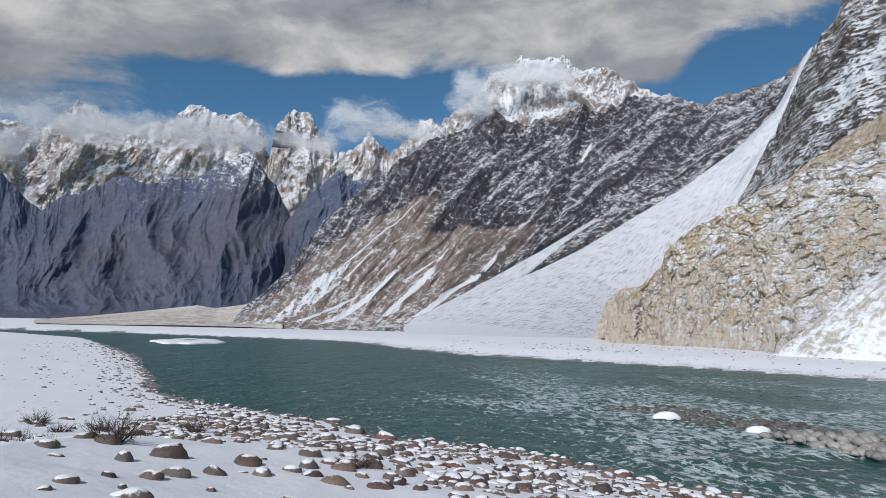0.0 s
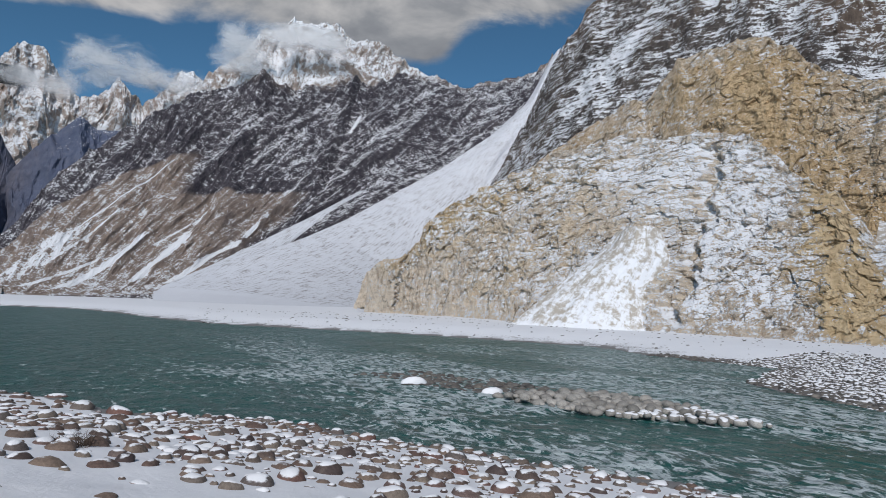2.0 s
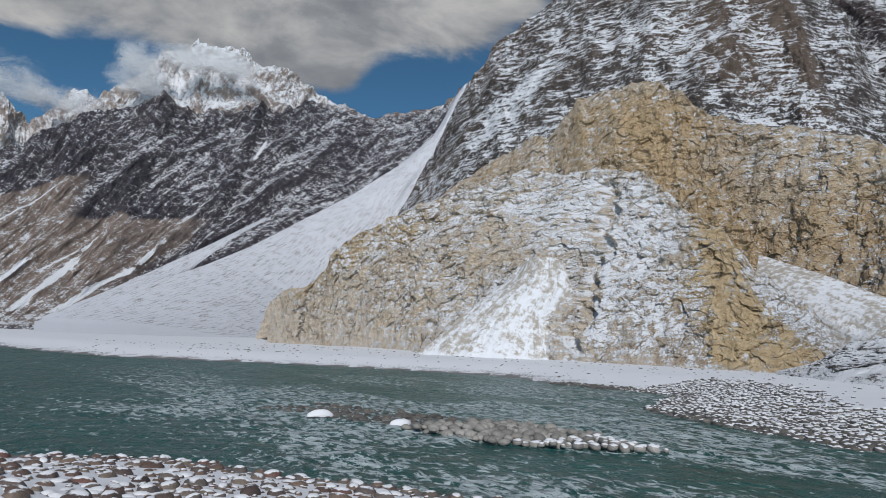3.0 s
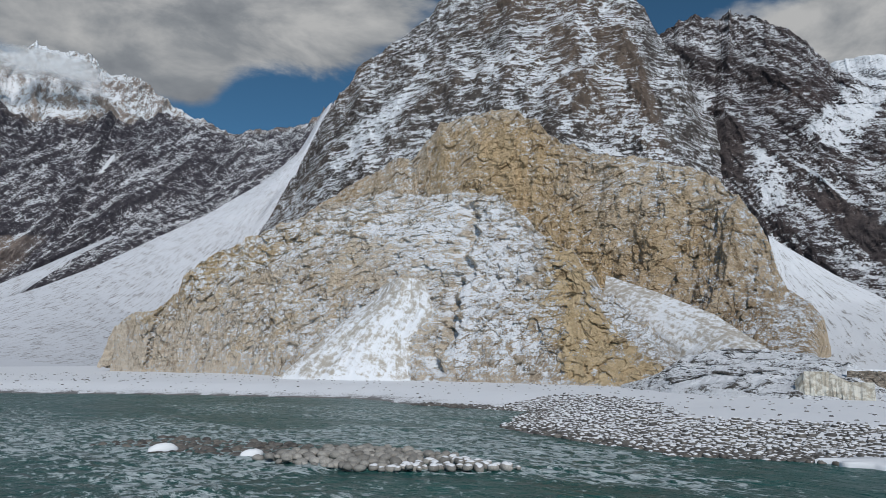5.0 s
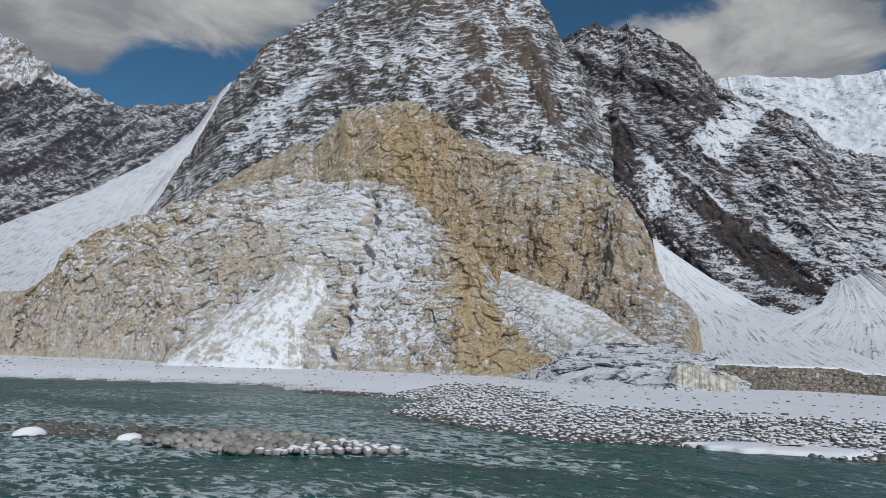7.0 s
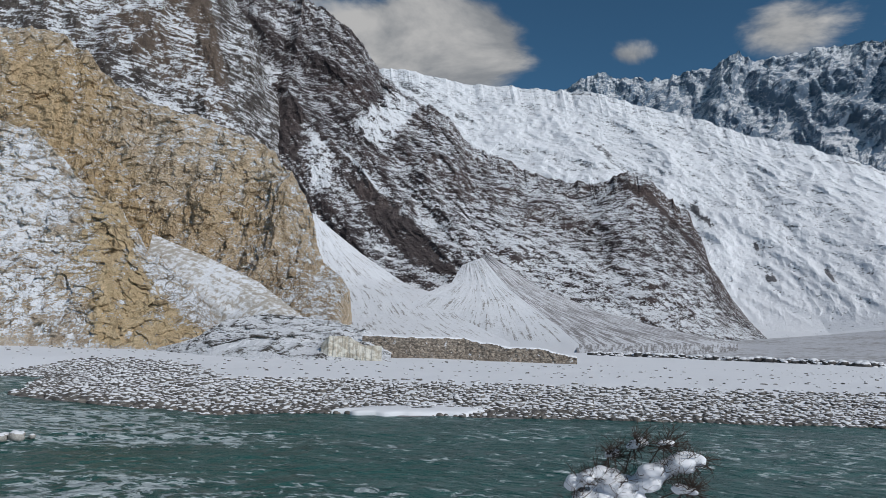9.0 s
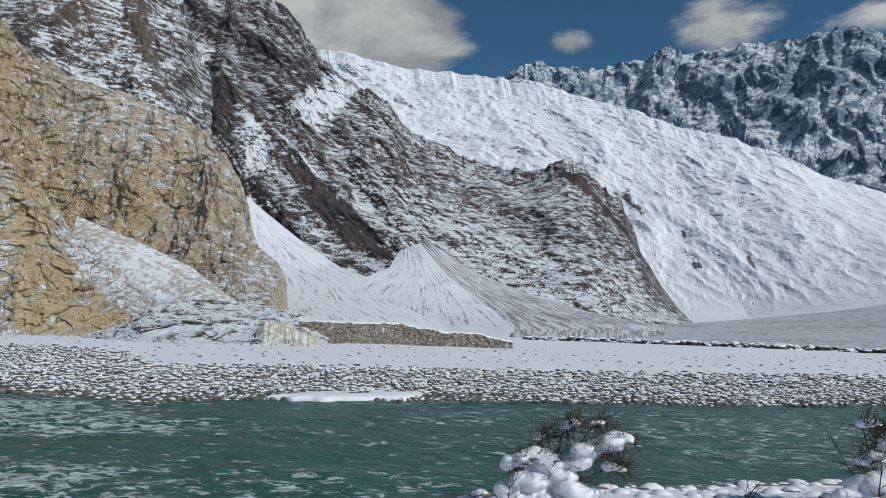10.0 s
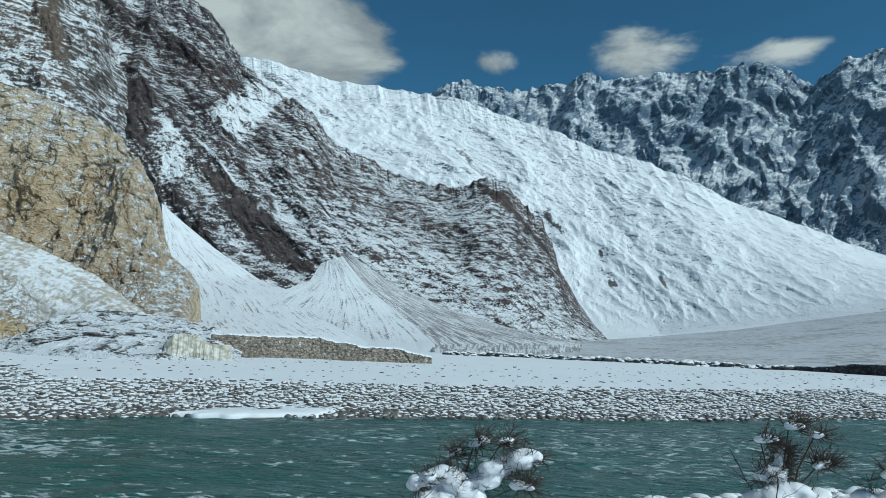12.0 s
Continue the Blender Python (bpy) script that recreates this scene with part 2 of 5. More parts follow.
def vnoise(p, seed=0):
    """Smooth value noise, 0..1, at points p (..., 3)."""
    f = np.floor(p)
    i = f.astype(np.int64)
    w = (p - f).astype(np.float32)
    w = w * w * w * (w * (w * 6 - 15) + 10)
    salt = np.uint32(seed * 974634777 & 0xFFFFFFFF)
    kx = [keyed(i[..., 0] + d, 374761393) + salt for d in (0, 1)]
    ky = [keyed(i[..., 1] + d, 668265263) for d in (0, 1)]
    kz = [keyed(i[..., 2] + d, 2147483647) for d in (0, 1)]
    wx, wy, wz = w[..., 0], w[..., 1], w[..., 2]
    layers = []
    for dz in (0, 1):
        rows = []
        for dy in (0, 1):
            k = ky[dy] + kz[dz]
            a, b = scramble(kx[0] + k), scramble(kx[1] + k)
            rows.append(a + (b - a) * wx)
        layers.append(rows[0] + (rows[1] - rows[0]) * wy)
    return (layers[0] + (layers[1] - layers[0]) * wz).astype(np.float64)


def fbm(p, octaves=5, gain=0.5, seed=0, ridged=False):
    total, amp, norm = 0, 1.0, 0.0
    for k in range(octaves):
        v = vnoise(p * 2.03 ** k + 17.3 * k, seed + k)
        if ridged:
            v = 1 - abs(2 * v - 1)
        total = total + amp * v
        norm += amp
        amp *= gain
    return total / norm


ANGLES = np.random.RandomState(4).rand(256, 256) * 2 * np.pi
SLOPE_X, SLOPE_Y = np.cos(ANGLES), np.sin(ANGLES)
JITTER = np.random.RandomState(6).rand(256, 256, 5)


def swirl(x, y, seed):
    """Gradient noise on a plane, about -1..1."""
    fx, fy = np.floor(x), np.floor(y)
    ix, iy = fx.astype(np.int64) + seed * 37, fy.astype(np.int64) + seed * 91
    dx, dy = x - fx, y - fy
    wx, wy = (w * w * w * (w * (w * 6 - 15) + 10) for w in (dx, dy))
    rows = []
    for b in (0, 1):
        pair = [SLOPE_X[(ix + a) & 255, (iy + b) & 255] * (dx - a) + SLOPE_Y[(ix + a) & 255, (iy + b) & 255] * (dy - b) for a in (0, 1)]
        rows.append(pair[0] + (pair[1] - pair[0]) * wx)
    return (rows[0] + (rows[1] - rows[0]) * wy) * 1.5


def swirls(x, y, octaves, seed, gain=0.5):
    return sum(swirl(x * 2.07 ** k + 5.1 * k, y * 2.07 ** k + 9.7 * k, seed + k) * gain ** k for k in range(octaves))


def spurs(x, y, octaves, seed, gain=0.45):
    """Sharp spurs that carry smaller spurs, with smooth hollows between them: mean 0, about -1..1."""
    total, weight = 0.0, 1.0
    for k in range(octaves):
        v = (1 - np.abs(swirl(x * 2.1 ** k + 3.7 * k, y * 2.1 ** k + 1.9 * k, seed + k))) ** 2 * weight
        weight = np.clip(v * 1.6, 0, 1)
        total = total + v * gain ** k
    return np.clip((total - total.mean()) / (total.std() * 2 + 1e-9), -1.2, 1.4)


def facets(x, y, seed):
    """Broken rock: each cell of a jittered lattice is a tilted plane. Values about -1..1."""
    i, j = np.floor(x).astype(np.int64), np.floor(y).astype(np.int64)
    best, out = np.full(x.shape, 1e9), np.zeros(x.shape)
    for a in (-1, 0, 1):
        for b in (-1, 0, 1):
            r = JITTER[(i + a + seed * 53) & 255, (j + b + seed * 29) & 255]
            vx, vy = x - i - a - r[..., 0], y - j - b - r[..., 1]
            d = np.maximum(np.abs(vx), np.abs(vy)) + 0.4 * np.minimum(np.abs(vx), np.abs(vy))
            near = d < best
            best = np.where(near, d, best)
            out = np.where(near, (r[..., 2] - 0.5) * 1.6 + vx * (r[..., 3] * 2 - 1) + vy * (r[..., 4] * 2 - 1), out)
    return np.clip(out, -1.3, 1.3)


def blurred(a, k):
    """Mean over a square of 2k + 1 cells."""
    for axis in (0, 1):
        pad = [(k + 1, k) if d == axis else (0, 0) for d in (0, 1)]
        c = np.cumsum(np.pad(a, pad, mode="edge"), axis=axis)
        n = a.shape[axis]
        a = (np.take(c, range(2 * k + 1, 2 * k + 1 + n), axis) - np.take(c, range(0, n), axis)) / (2 * k + 1)
    return a


def strokes(U, V, lines):
    """Bands across a mountain side, each from one place to another (along, up), with its two widths and its weight."""
    total = np.zeros_like(U)
    for u0, v0, u1, v1, w0, w1, more in lines:
        t = np.clip((V - v0) / (v1 - v0 + 1e-6), 0, 1)
        centre = u0 + (u1 - u0) * t + (fbm(np.stack([V * 9, 0 * V, 0 * V + u0 * 50], -1), 3) - 0.5) * 0.02
        width = w0 + (w1 - w0) * t
        total = total + more * ((1 - smooth(np.abs(U - centre), width * 0.5, width)) * smooth(V, min(v0, v1) - 0.01, min(v0, v1) + 0.03) * (1 - smooth(V, max(v0, v1) - 0.03, max(v0, v1) + 0.01)))
    return total


def smooth(x, lo, hi):
    t = np.clip((x - lo) / (hi - lo), 0, 1)
    return t * t * (3 - 2 * t)


def along(points, count):
    """count places at even steps along a line of points, and nothing else."""
    a = np.array(points, float)
    s = np.concatenate([[0], np.cumsum(np.linalg.norm(np.diff(a[:, :2], axis=0), axis=1) + 0.6 * np.abs(np.diff(a[:, 2])))])
    t = np.linspace(0, s[-1], count)
    return np.stack([np.interp(t, s, a[:, k]) for k in range(3)], 1)


def grid_mesh(name, xyz, material, shade=False, snow=None, flow=None):
    """One mesh from a rows x columns block of places."""
    r, c = xyz.shape[:2]
    me = bpy.data.meshes.new(name)
    k = np.arange(r * c).reshape(r, c)
    quads = np.stack([k[:-1, :-1], k[:-1, 1:], k[1:, 1:], k[1:, :-1]], -1).reshape(-1, 4)
    me.vertices.add(r * c)
    me.vertices.foreach_set("co", xyz.reshape(-1).astype(np.float32))
    me.loops.add(quads.size)
    me.loops.foreach_set("vertex_index", quads.reshape(-1).astype(np.int32))
    me.polygons.add(len(quads))
    me.polygons.foreach_set("loop_start", (np.arange(len(quads)) * 4).astype(np.int32))
    me.polygons.foreach_set("loop_total", np.full(len(quads), 4, np.int32))
    me.polygons.foreach_set("use_smooth", np.full(len(quads), shade))
    a = me.attributes.new("snow", "FLOAT", "POINT")
    a.data.foreach_set("value", (np.zeros(r * c) if snow is None else snow.reshape(-1)).astype(np.float32))
    if flow is not None:
        a = me.attributes.new("flow", "FLOAT_VECTOR", "POINT")
        a.data.foreach_set("vector", flow.reshape(-1).astype(np.float32))
    me.update(calc_edges=True)
    me.validate()
    me.materials.append(material)
    return new(name, me)


def mountain(name, crest, foot, cols, rows, material, seed, power=1.3, rib=120, rib_amp=30, rough=10, rough_size=40, jag=10, jag_size=40,
             lean=0.0, back=0.5, gullies=(), shade=False, blocky=(), clefts=(), skirt=20.0, ledges=None, hollow=0.14, tints=(), long=0.45):
    """A mountain side between its foot and its crest, with spurs and gullies running down it, ledges across it, and a rear slope.
    lean: metres along for each metre up; blocky: sizes and depths of broken rock; ledges: their height, depth and dip."""
    top, low = along(crest, cols), along(foot, cols)
    u = np.linspace(0, 1, cols)
    v = np.concatenate([[-0.06], np.linspace(0, 1, rows) ** 0.9, 1 + np.linspace(0.08, 1, 10)])
    U, V = np.meshgrid(u, v)
    inside = np.clip(V, 0, 1)
    base = low[None] + (top - low)[None] * inside[..., None]
    base[..., 2] = low[None, :, 2] + (top - low)[None, :, 2] * inside ** power
    outward = (low - top)[:, :2]
    outward /= np.linalg.norm(outward, axis=1)[:, None] + 1e-6
    length = np.linalg.norm(np.diff(top[:, :2], axis=0), axis=1).sum()
    height = np.maximum(top[:, 2] - low[:, 2], 1)[None]
    drop = np.linalg.norm(top - low, axis=1)[None]
    S, T = U * length, V * drop
    bend = swirls(S / rib * 0.6, T / rib * 0.6, 2, seed + 50) * rib * 0.12
    A, B = S - lean * T + bend, T + bend * 0.5
    tame = np.clip(height / (0.5 * height.max()), 0.15, 1)
    env = smooth(inside, 0.0, 0.3) * (1 - 0.6 * smooth(V, 0.8, 1.0))
    push = spurs(A / rib, B * long / rib, 6, seed) * rib_amp * env * tame
    push = push + spurs(A / rough_size, B * long / rough_size, 5, seed + 9) * rough * smooth(inside, 0, 0.1) * (0.35 + 0.65 * tame)
    for size, amount in blocky:
        warp = swirls(S / size * 0.5, T / size * 0.5, 2, seed + 61) * 0.5
        push = push + facets((S - 0.3 * T) / size + warp, (T + 0.2 * S) / size * 0.8 + warp, seed + int(size * 3)) * amount * smooth(inside, 0.0, 0.06) * (0.3 + 0.7 * tame)
    if ledges:
        tall, deep, dip = ledges
        phase = (base[..., 2] + dip * S) / tall + swirls(S / tall * 0.12, T / tall * 0.2, 4, seed + 33) * 0.9
        saw = phase - np.floor(phase)
        saw = np.where(saw < 0.8, saw / 0.8, (1 - saw) / 0.2)
        push = push - saw * deep * smooth(swirls(S / tall * 0.25, T / tall * 0.25, 3, seed + 35), -0.25, 0.35) * smooth(inside, 0.0, 0.06) * (0.3 + 0.7 * tame)
    for u0, v0, u1, v1, wide, deep in clefts:
        t = np.clip((V - v0) / (v1 - v0), 0, 1)
        mid = u0 + (u1 - u0) * t + (fbm(np.stack([V * 14, 0 * V, 0 * V + 3.3], -1), 3) - 0.5) * wide * 2.5
        push = push - deep * (1 - smooth(np.abs(U - mid), wide * 0.15, wide)) * smooth(V, min(v0, v1) - 0.02, min(v0, v1) + 0.05) * (1 - smooth(V, max(v0, v1) - 0.05, max(v0, v1) + 0.02))
    base[..., 0] += outward[None, :, 0] * push
    base[..., 1] += outward[None, :, 1] * push
    base[..., 2] += swirls(S / rough_size * 1.3, T / rough_size, 5, seed + 4, 0.6) * rough * 0.22 * smooth(inside, 0.05, 0.3)
    spikes = fbm(np.stack([u * length / jag_size, 0 * u, 0 * u], -1), 5, 0.6, seed + 3, True) - 0.6
    base[..., 2] += spikes[None] * 2 * jag * smooth(V, 0.75, 1.0) * np.minimum(1, tame * 1.5)
    over = np.clip(V - 1, 0, 1)
    reach = height * 1.1 * back * over
    base[..., 0] -= outward[None, :, 0] * reach
    base[..., 1] -= outward[None, :, 1] * reach
    base[..., 2] -= over * height * 0.95 + np.where(V < 0, 12.0, 0.0)
    base[..., :2] += np.where(V < 0, skirt, 0.0)[..., None] * outward[None]
    snow = strokes(U, V, gullies)
    ragged = smooth(fbm(np.stack([S, T * 0.6, 0 * S], -1) / (rough_size * 0.35), 4, 0.6, seed + 17), 0.34, 0.58)
    snow = np.clip(snow * np.where(np.abs(snow) > 0.75, 1, 0.25 + ragged), -1, 1.2)
    cave = blurred(push, 7) - push
    snow = snow + np.clip(cave / (cave.std() + 1e-6), -1.8, 1.8) * hollow * smooth(inside, 0.0, 0.05)
    ob = grid_mesh(name, base, material, shade, snow, np.stack([A, T, 0 * S], -1))
    if tints:
        a = ob.data.attributes.new("tint", "FLOAT", "POINT")
        a.data.foreach_set("value", strokes(U, V, tints).reshape(-1).astype(np.float32))
    return ob


# crests and feet of the mountains, in metres
A_CREST = [
    (-2843, 2954, 730), (-2686, 3107, 869), (-2510, 3261, 863), (-2392, 3357, 951), (-2300, 3430, 990), (-2175, 3519, 953), (-2094, 3576, 1024),
    (-2013, 3631, 1159), (-1929, 3685, 1118), (-1736, 3788, 1073), (-1579, 3864, 1156), (-1456, 3920, 1234), (-1351, 3965, 1186),
    (-1232, 4011, 1210), (-1136, 4047, 1153), (-1077, 4071, 951), (-1044, 4087, 1167), (-954, 4117, 1310), (-853, 4147, 1279), (-787, 4167, 1142),
    (-674, 4194, 1026), (-574, 4217, 1107), (-490, 4235, 1187), (-362, 4255, 1049), (-259, 4270, 1165), (-173, 4282, 1308), (-63, 4292, 1261),
    (103, 4299, 1126),
]
A_FOOT = [
    (-2247, 2416, -29), (103, 3498, 38),
]
K_CREST = [
    (-240, 3993, 1031), (-108, 3987, 1126), (24, 3978, 1230), (156, 3964, 1350), (237, 3948, 1451), (319, 3932, 1516), (384, 3915, 1539),
    (425, 3899, 1586), (496, 3880, 1528), (575, 3857, 1548), (669, 3831, 1544), (731, 3808, 1462), (822, 3778, 1486), (926, 3743, 1442),
    (997, 3713, 1361), (1081, 3678, 1324), (1135, 3650, 1284), (1269, 3594, 1221), (1497, 3493, 1041),
]
K_FOOT = [
    (-163, 3096, 28), (1130, 2671, 56),
]
B_CREST = [
    (-2074, 2167, 444), (-1909, 2308, 401), (-1791, 2395, 523), (-1649, 2489, 510), (-1599, 2516, 466), (-1522, 2558, 389), (-1467, 2584, 454),
    (-1399, 2616, 477), (-1330, 2646, 530), (-1285, 2663, 557), (-1197, 2699, 523), (-1120, 2727, 559), (-1018, 2761, 564), (-947, 2781, 622),
    (-894, 2794, 650), (-830, 2808, 692), (-771, 2820, 631), (-710, 2831, 555), (-660, 2839, 457), (-597, 2848, 345), (-522, 2857, 205),
    (-410, 2871, 20),
]
B_FOOT = [
    (-1294, 1391, -10), (-1064, 1654, -9), (-750, 1890, 0), (-296, 2079, -11),
]
B2_CREST = [
    (-708, 2709, 212), (-630, 2715, 407), (-566, 2717, 485), (-490, 2719, 561), (-434, 2716, 603), (-375, 2712, 562), (-295, 2709, 568),
    (-203, 2705, 531), (-18, 2700, 386),
]
B2_FOOT = [
    (-573, 2227, -1), (-7, 2200, 13),
]
C_CREST = [
    (-267, 859, -7), (-257, 883, 15), (-229, 910, 48), (-206, 936, 77), (-193, 958, 116), (-177, 981, 147), (-154, 1004, 173), (-129, 1027, 203),
    (-89, 1051, 245), (-60, 1073, 264), (-29, 1093, 296), (7, 1113, 318), (46, 1131, 332), (77, 1149, 373), (101, 1167, 354), (137, 1182, 360),
    (169, 1198, 376), (212, 1211, 385), (246, 1224, 412), (264, 1240, 400), (304, 1251, 412), (339, 1262, 433), (384, 1269, 442), (419, 1278, 448),
    (474, 1280, 431), (509, 1287, 441), (545, 1293, 460), (580, 1299, 468), (625, 1299, 483), (665, 1301, 511), (706, 1302, 549), (750, 1299, 601),
]
C_FOOT = [
    (-258, 820, -8), (-236, 815, -9), (-208, 811, -9), (-149, 813, -7), (-95, 808, -5), (-42, 796, -2), (23, 780, -5), (85, 759, -7),
    (166, 733, -10), (264, 691, -11),
]
D_CREST = [
    (272, 645, 113), (282, 635, 139), (293, 624, 164), (301, 614, 187), (309, 604, 216), (319, 592, 246), (334, 577, 273), (340, 567, 291),
    (356, 551, 303), (371, 534, 324), (386, 517, 341), (396, 502, 355), (399, 493, 365), (415, 472, 369), (428, 452, 385), (433, 441, 395),
    (439, 427, 383), (446, 411, 373), (455, 393, 376), (459, 379, 376), (462, 368, 356), (463, 356, 334), (471, 337, 326), (473, 324, 305),
    (472, 315, 285), (473, 305, 269), (476, 289, 238), (479, 273, 198), (488, 244, 138), (489, 230, 93),
]
D_FOOT = [
    (169, 385, 4), (237, 306, 8), (277, 220, 12), (289, 139, 16),
]
G_CREST = [
    (597, 403, 337), (607, 374, 350), (610, 355, 354), (614, 334, 344), (613, 320, 349), (613, 303, 330), (613, 286, 324), (614, 268, 305),
    (613, 250, 287), (611, 236, 268), (607, 226, 251), (610, 196, 231), (601, 153, 199), (599, 141, 180), (600, 117, 166), (600, 90, 150),
    (600, 60, 142), (598, 32, 134), (594, 20, 138), (590, -4, 141), (585, -25, 134), (580, -40, 118), (575, -53, 103), (570, -61, 85),
    (565, -66, 66), (559, -79, 39), (552, -94, 18),
]
G_FOOT = [
    (328, 229, 18), (298, 144, 14), (268, 32, 5), (334, -26, 3), (393, -77, 5),
]
H_CREST = [
    (2067, 1009, 772), (2094, 843, 881), (2078, 762, 872), (2060, 681, 851), (2050, 567, 817), (2033, 453, 778), (2011, 343, 763), (1982, 234, 735),
    (1946, 162, 716), (1907, 93, 693), (1866, 10, 650), (1821, -68, 607), (1773, -142, 565), (1722, -210, 530), (1669, -274, 484), (1615, -332, 448),
    (1558, -385, 418), (1500, -432, 379), (1424, -525, 306), (1345, -603, 254), (1266, -666, 203), (1188, -717, 160), (1072, -810, 104),
    (965, -872, 69),
]
H_FOOT = [
    (827, 355, 17), (876, -40, 20), (826, -217, 18), (759, -337, 36), (699, -403, 48), (625, -472, 62), (564, -510, 36),
]
I_CREST = [
    (3370, 452, 1175), (3371, 281, 1240), (3362, 167, 1283), (3347, 81, 1301), (3331, -6, 1269), (3311, -120, 1250), (3284, -286, 1249),
    (3255, -393, 1255), (3223, -497, 1308), (3193, -573, 1263), (3161, -647, 1252), (3110, -793, 1263), (3053, -931, 1256), (3007, -1017, 1224),
    (2959, -1100, 1266), (2919, -1156, 1225), (2878, -1212, 1229), (2827, -1283, 1172), (2777, -1349, 1100), (2706, -1450, 1186),
    (2627, -1555, 1212), (2486, -1742, 1228), (2335, -1912, 1097), (2192, -2049, 959),
]
I_FOOT = [
    (2284, 271, 67), (1334, -1209, 135),
]
F1_CREST = [
    (43.5, 183.1, 4.9), (42.6, 179.9, 11.7), (45.1, 175.8, 13.9), (47.0, 171.9, 14.9), (49.9, 167.6, 15.8), (51.9, 163.6, 19.6), (51.8, 160.6, 22.9),
    (53.9, 156.8, 25.6), (58.1, 152.2, 28.8), (61.3, 147.8, 31.0), (66.3, 142.1, 34.2), (72.0, 135.1, 37.2), (76.4, 128.3, 39.0),
    (80.5, 121.3, 39.8), (86.2, 112.7, 38.5), (91.4, 104.1, 38.5), (93.6, 97.8, 36.9), (93.8, 93.2, 32.8), (95.3, 87.2, 27.7), (96.4, 81.2, 23.5),
    (97.6, 75.9, 16.6), (98.0, 71.5, 13.5), (98.2, 67.3, 10.6), (98.2, 63.2, 6.0), (97.1, 60.6, 3.3),
]
F1_FOOT = [
    (42.7, 181.7, 1.2), (53.5, 141.8, 1.2), (58.9, 105.9, 1.2), (68.8, 88.1, 1.2), (76.4, 76.9, 1.2), (83.1, 62.5, 1.2), (88.1, 59.7, 2.0),
    (95.5, 59.5, 2.9),
]
F2_CREST = [
    (105.9, 226.8, 48.1), (122.3, 212.0, 64.0), (126.8, 202.7, 67.9), (128.7, 194.9, 69.8), (128.6, 188.2, 71.5), (130.1, 180.3, 69.2),
    (131.1, 172.6, 75.0), (131.2, 167.0, 78.5), (134.3, 159.3, 80.2), (137.1, 151.6, 80.4), (140.8, 142.7, 79.3), (142.7, 135.0, 74.2),
    (144.2, 127.4, 66.6), (146.3, 118.7, 61.7), (149.7, 107.8, 58.5), (151.3, 98.3, 55.3), (153.0, 88.0, 51.3), (152.5, 80.6, 44.1),
    (150.8, 75.2, 37.6), (148.6, 71.3, 30.3), (146.9, 69.4, 24.9), (145.5, 66.7, 19.7), (144.9, 62.2, 17.1), (143.6, 59.1, 13.5), (141.5, 57.9, 9.0),
    (138.7, 58.3, 5.7),
]
F2_FOOT = [
    (87.5, 180.2, 2.8), (112.3, 144.4, 3.6), (129.5, 102.9, 5.7), (129.8, 80.9, 6.5), (124.2, 65.6, 6.3), (121.4, 57.8, 5.8), (118.4, 49.8, 5.4),
]
E_LEFT = [
    (571, 1112, 415), (500, 1023, 337), (404, 945, 254), (303, 883, 183), (212, 817, 127), (151, 749, 89), (98, 686, 61), (49, 625, 38),
    (7, 573, 17), (-29, 519, 2),
]
E_RIGHT = [
    (579, 1051, 458), (498, 969, 320), (409, 888, 208), (353, 828, 138), (304, 776, 90), (260, 710, 41), (210, 633, 5), (169, 550, -5),
    (127, 461, -5), (84, 371, -4),
]
E2_LEFT = [
    (188, 880, 140), (113, 792, 91), (54, 698, 54), (8, 630, 26), (-27, 559, 6),
]
E2_RIGHT = [
    (200, 878, 143), (139, 788, 101), (76, 696, 47), (38, 619, 28), (3, 540, 8),
]
S1_LEFT = [
    (333.6, 160.8, 66.2), (298.7, 141.2, 41.8), (265.2, 118.2, 22.1), (228.2, 96.7, 8.4), (189.5, 79.1, 3.1),
]
S1_RIGHT = [
    (335.1, 157.7, 63.1), (314.8, 124.1, 41.9), (291.6, 94.0, 26.1), (261.7, 71.9, 20.2), (227.2, 53.2, 10.0), (193.0, 30.3, 2.6),
]
S2_LEFT = [
    (280.9, 65.3, 33.2), (266.3, 66.0, 24.7), (250.3, 71.9, 19.4), (235.5, 79.0, 10.3), (223.2, 77.9, 1.6),
]
S2_RIGHT = [
    (282.7, 56.9, 36.6), (262.0, 42.4, 22.4), (240.7, 28.5, 13.4), (215.7, 18.1, 7.1), (190.1, 11.1, 2.7),
]
S3_LEFT = [
    (284.4, 58.7, 37.7), (263.8, 43.5, 22.7), (242.6, 29.5, 13.4), (217.6, 19.0, 7.1), (192.1, 11.9, 2.5),
]
S3_RIGHT = [
    (289.1, 55.8, 38.8), (281.4, 33.9, 25.2), (272.3, 9.8, 15.3), (259.2, -12.0, 9.3), (243.7, -36.9, 4.4),
]
F1S_LEFT = [
    (69.1, 103.4, 17.8), (66.3, 103.4, 14.4), (61.6, 104.5, 10.7), (56.3, 105.7, 5.9), (51.1, 106.7, 1.4),
]
F1S_RIGHT = [
    (74.0, 97.4, 18.3), (74.1, 94.8, 13.0), (71.2, 94.6, 7.2), (70.8, 92.3, 3.5), (70.4, 90.1, 0.9),
]
F2S_LEFT = [
    (118.8, 92.3, 22.8), (116.6, 78.3, 18.0), (112.8, 64.3, 12.9), (106.7, 51.6, 6.4),
]
F2S_RIGHT = [
    (108.5, 86.0, 11.4), (105.8, 76.3, 8.1), (103.5, 66.7, 3.8), (101.6, 57.0, 3.4),
]
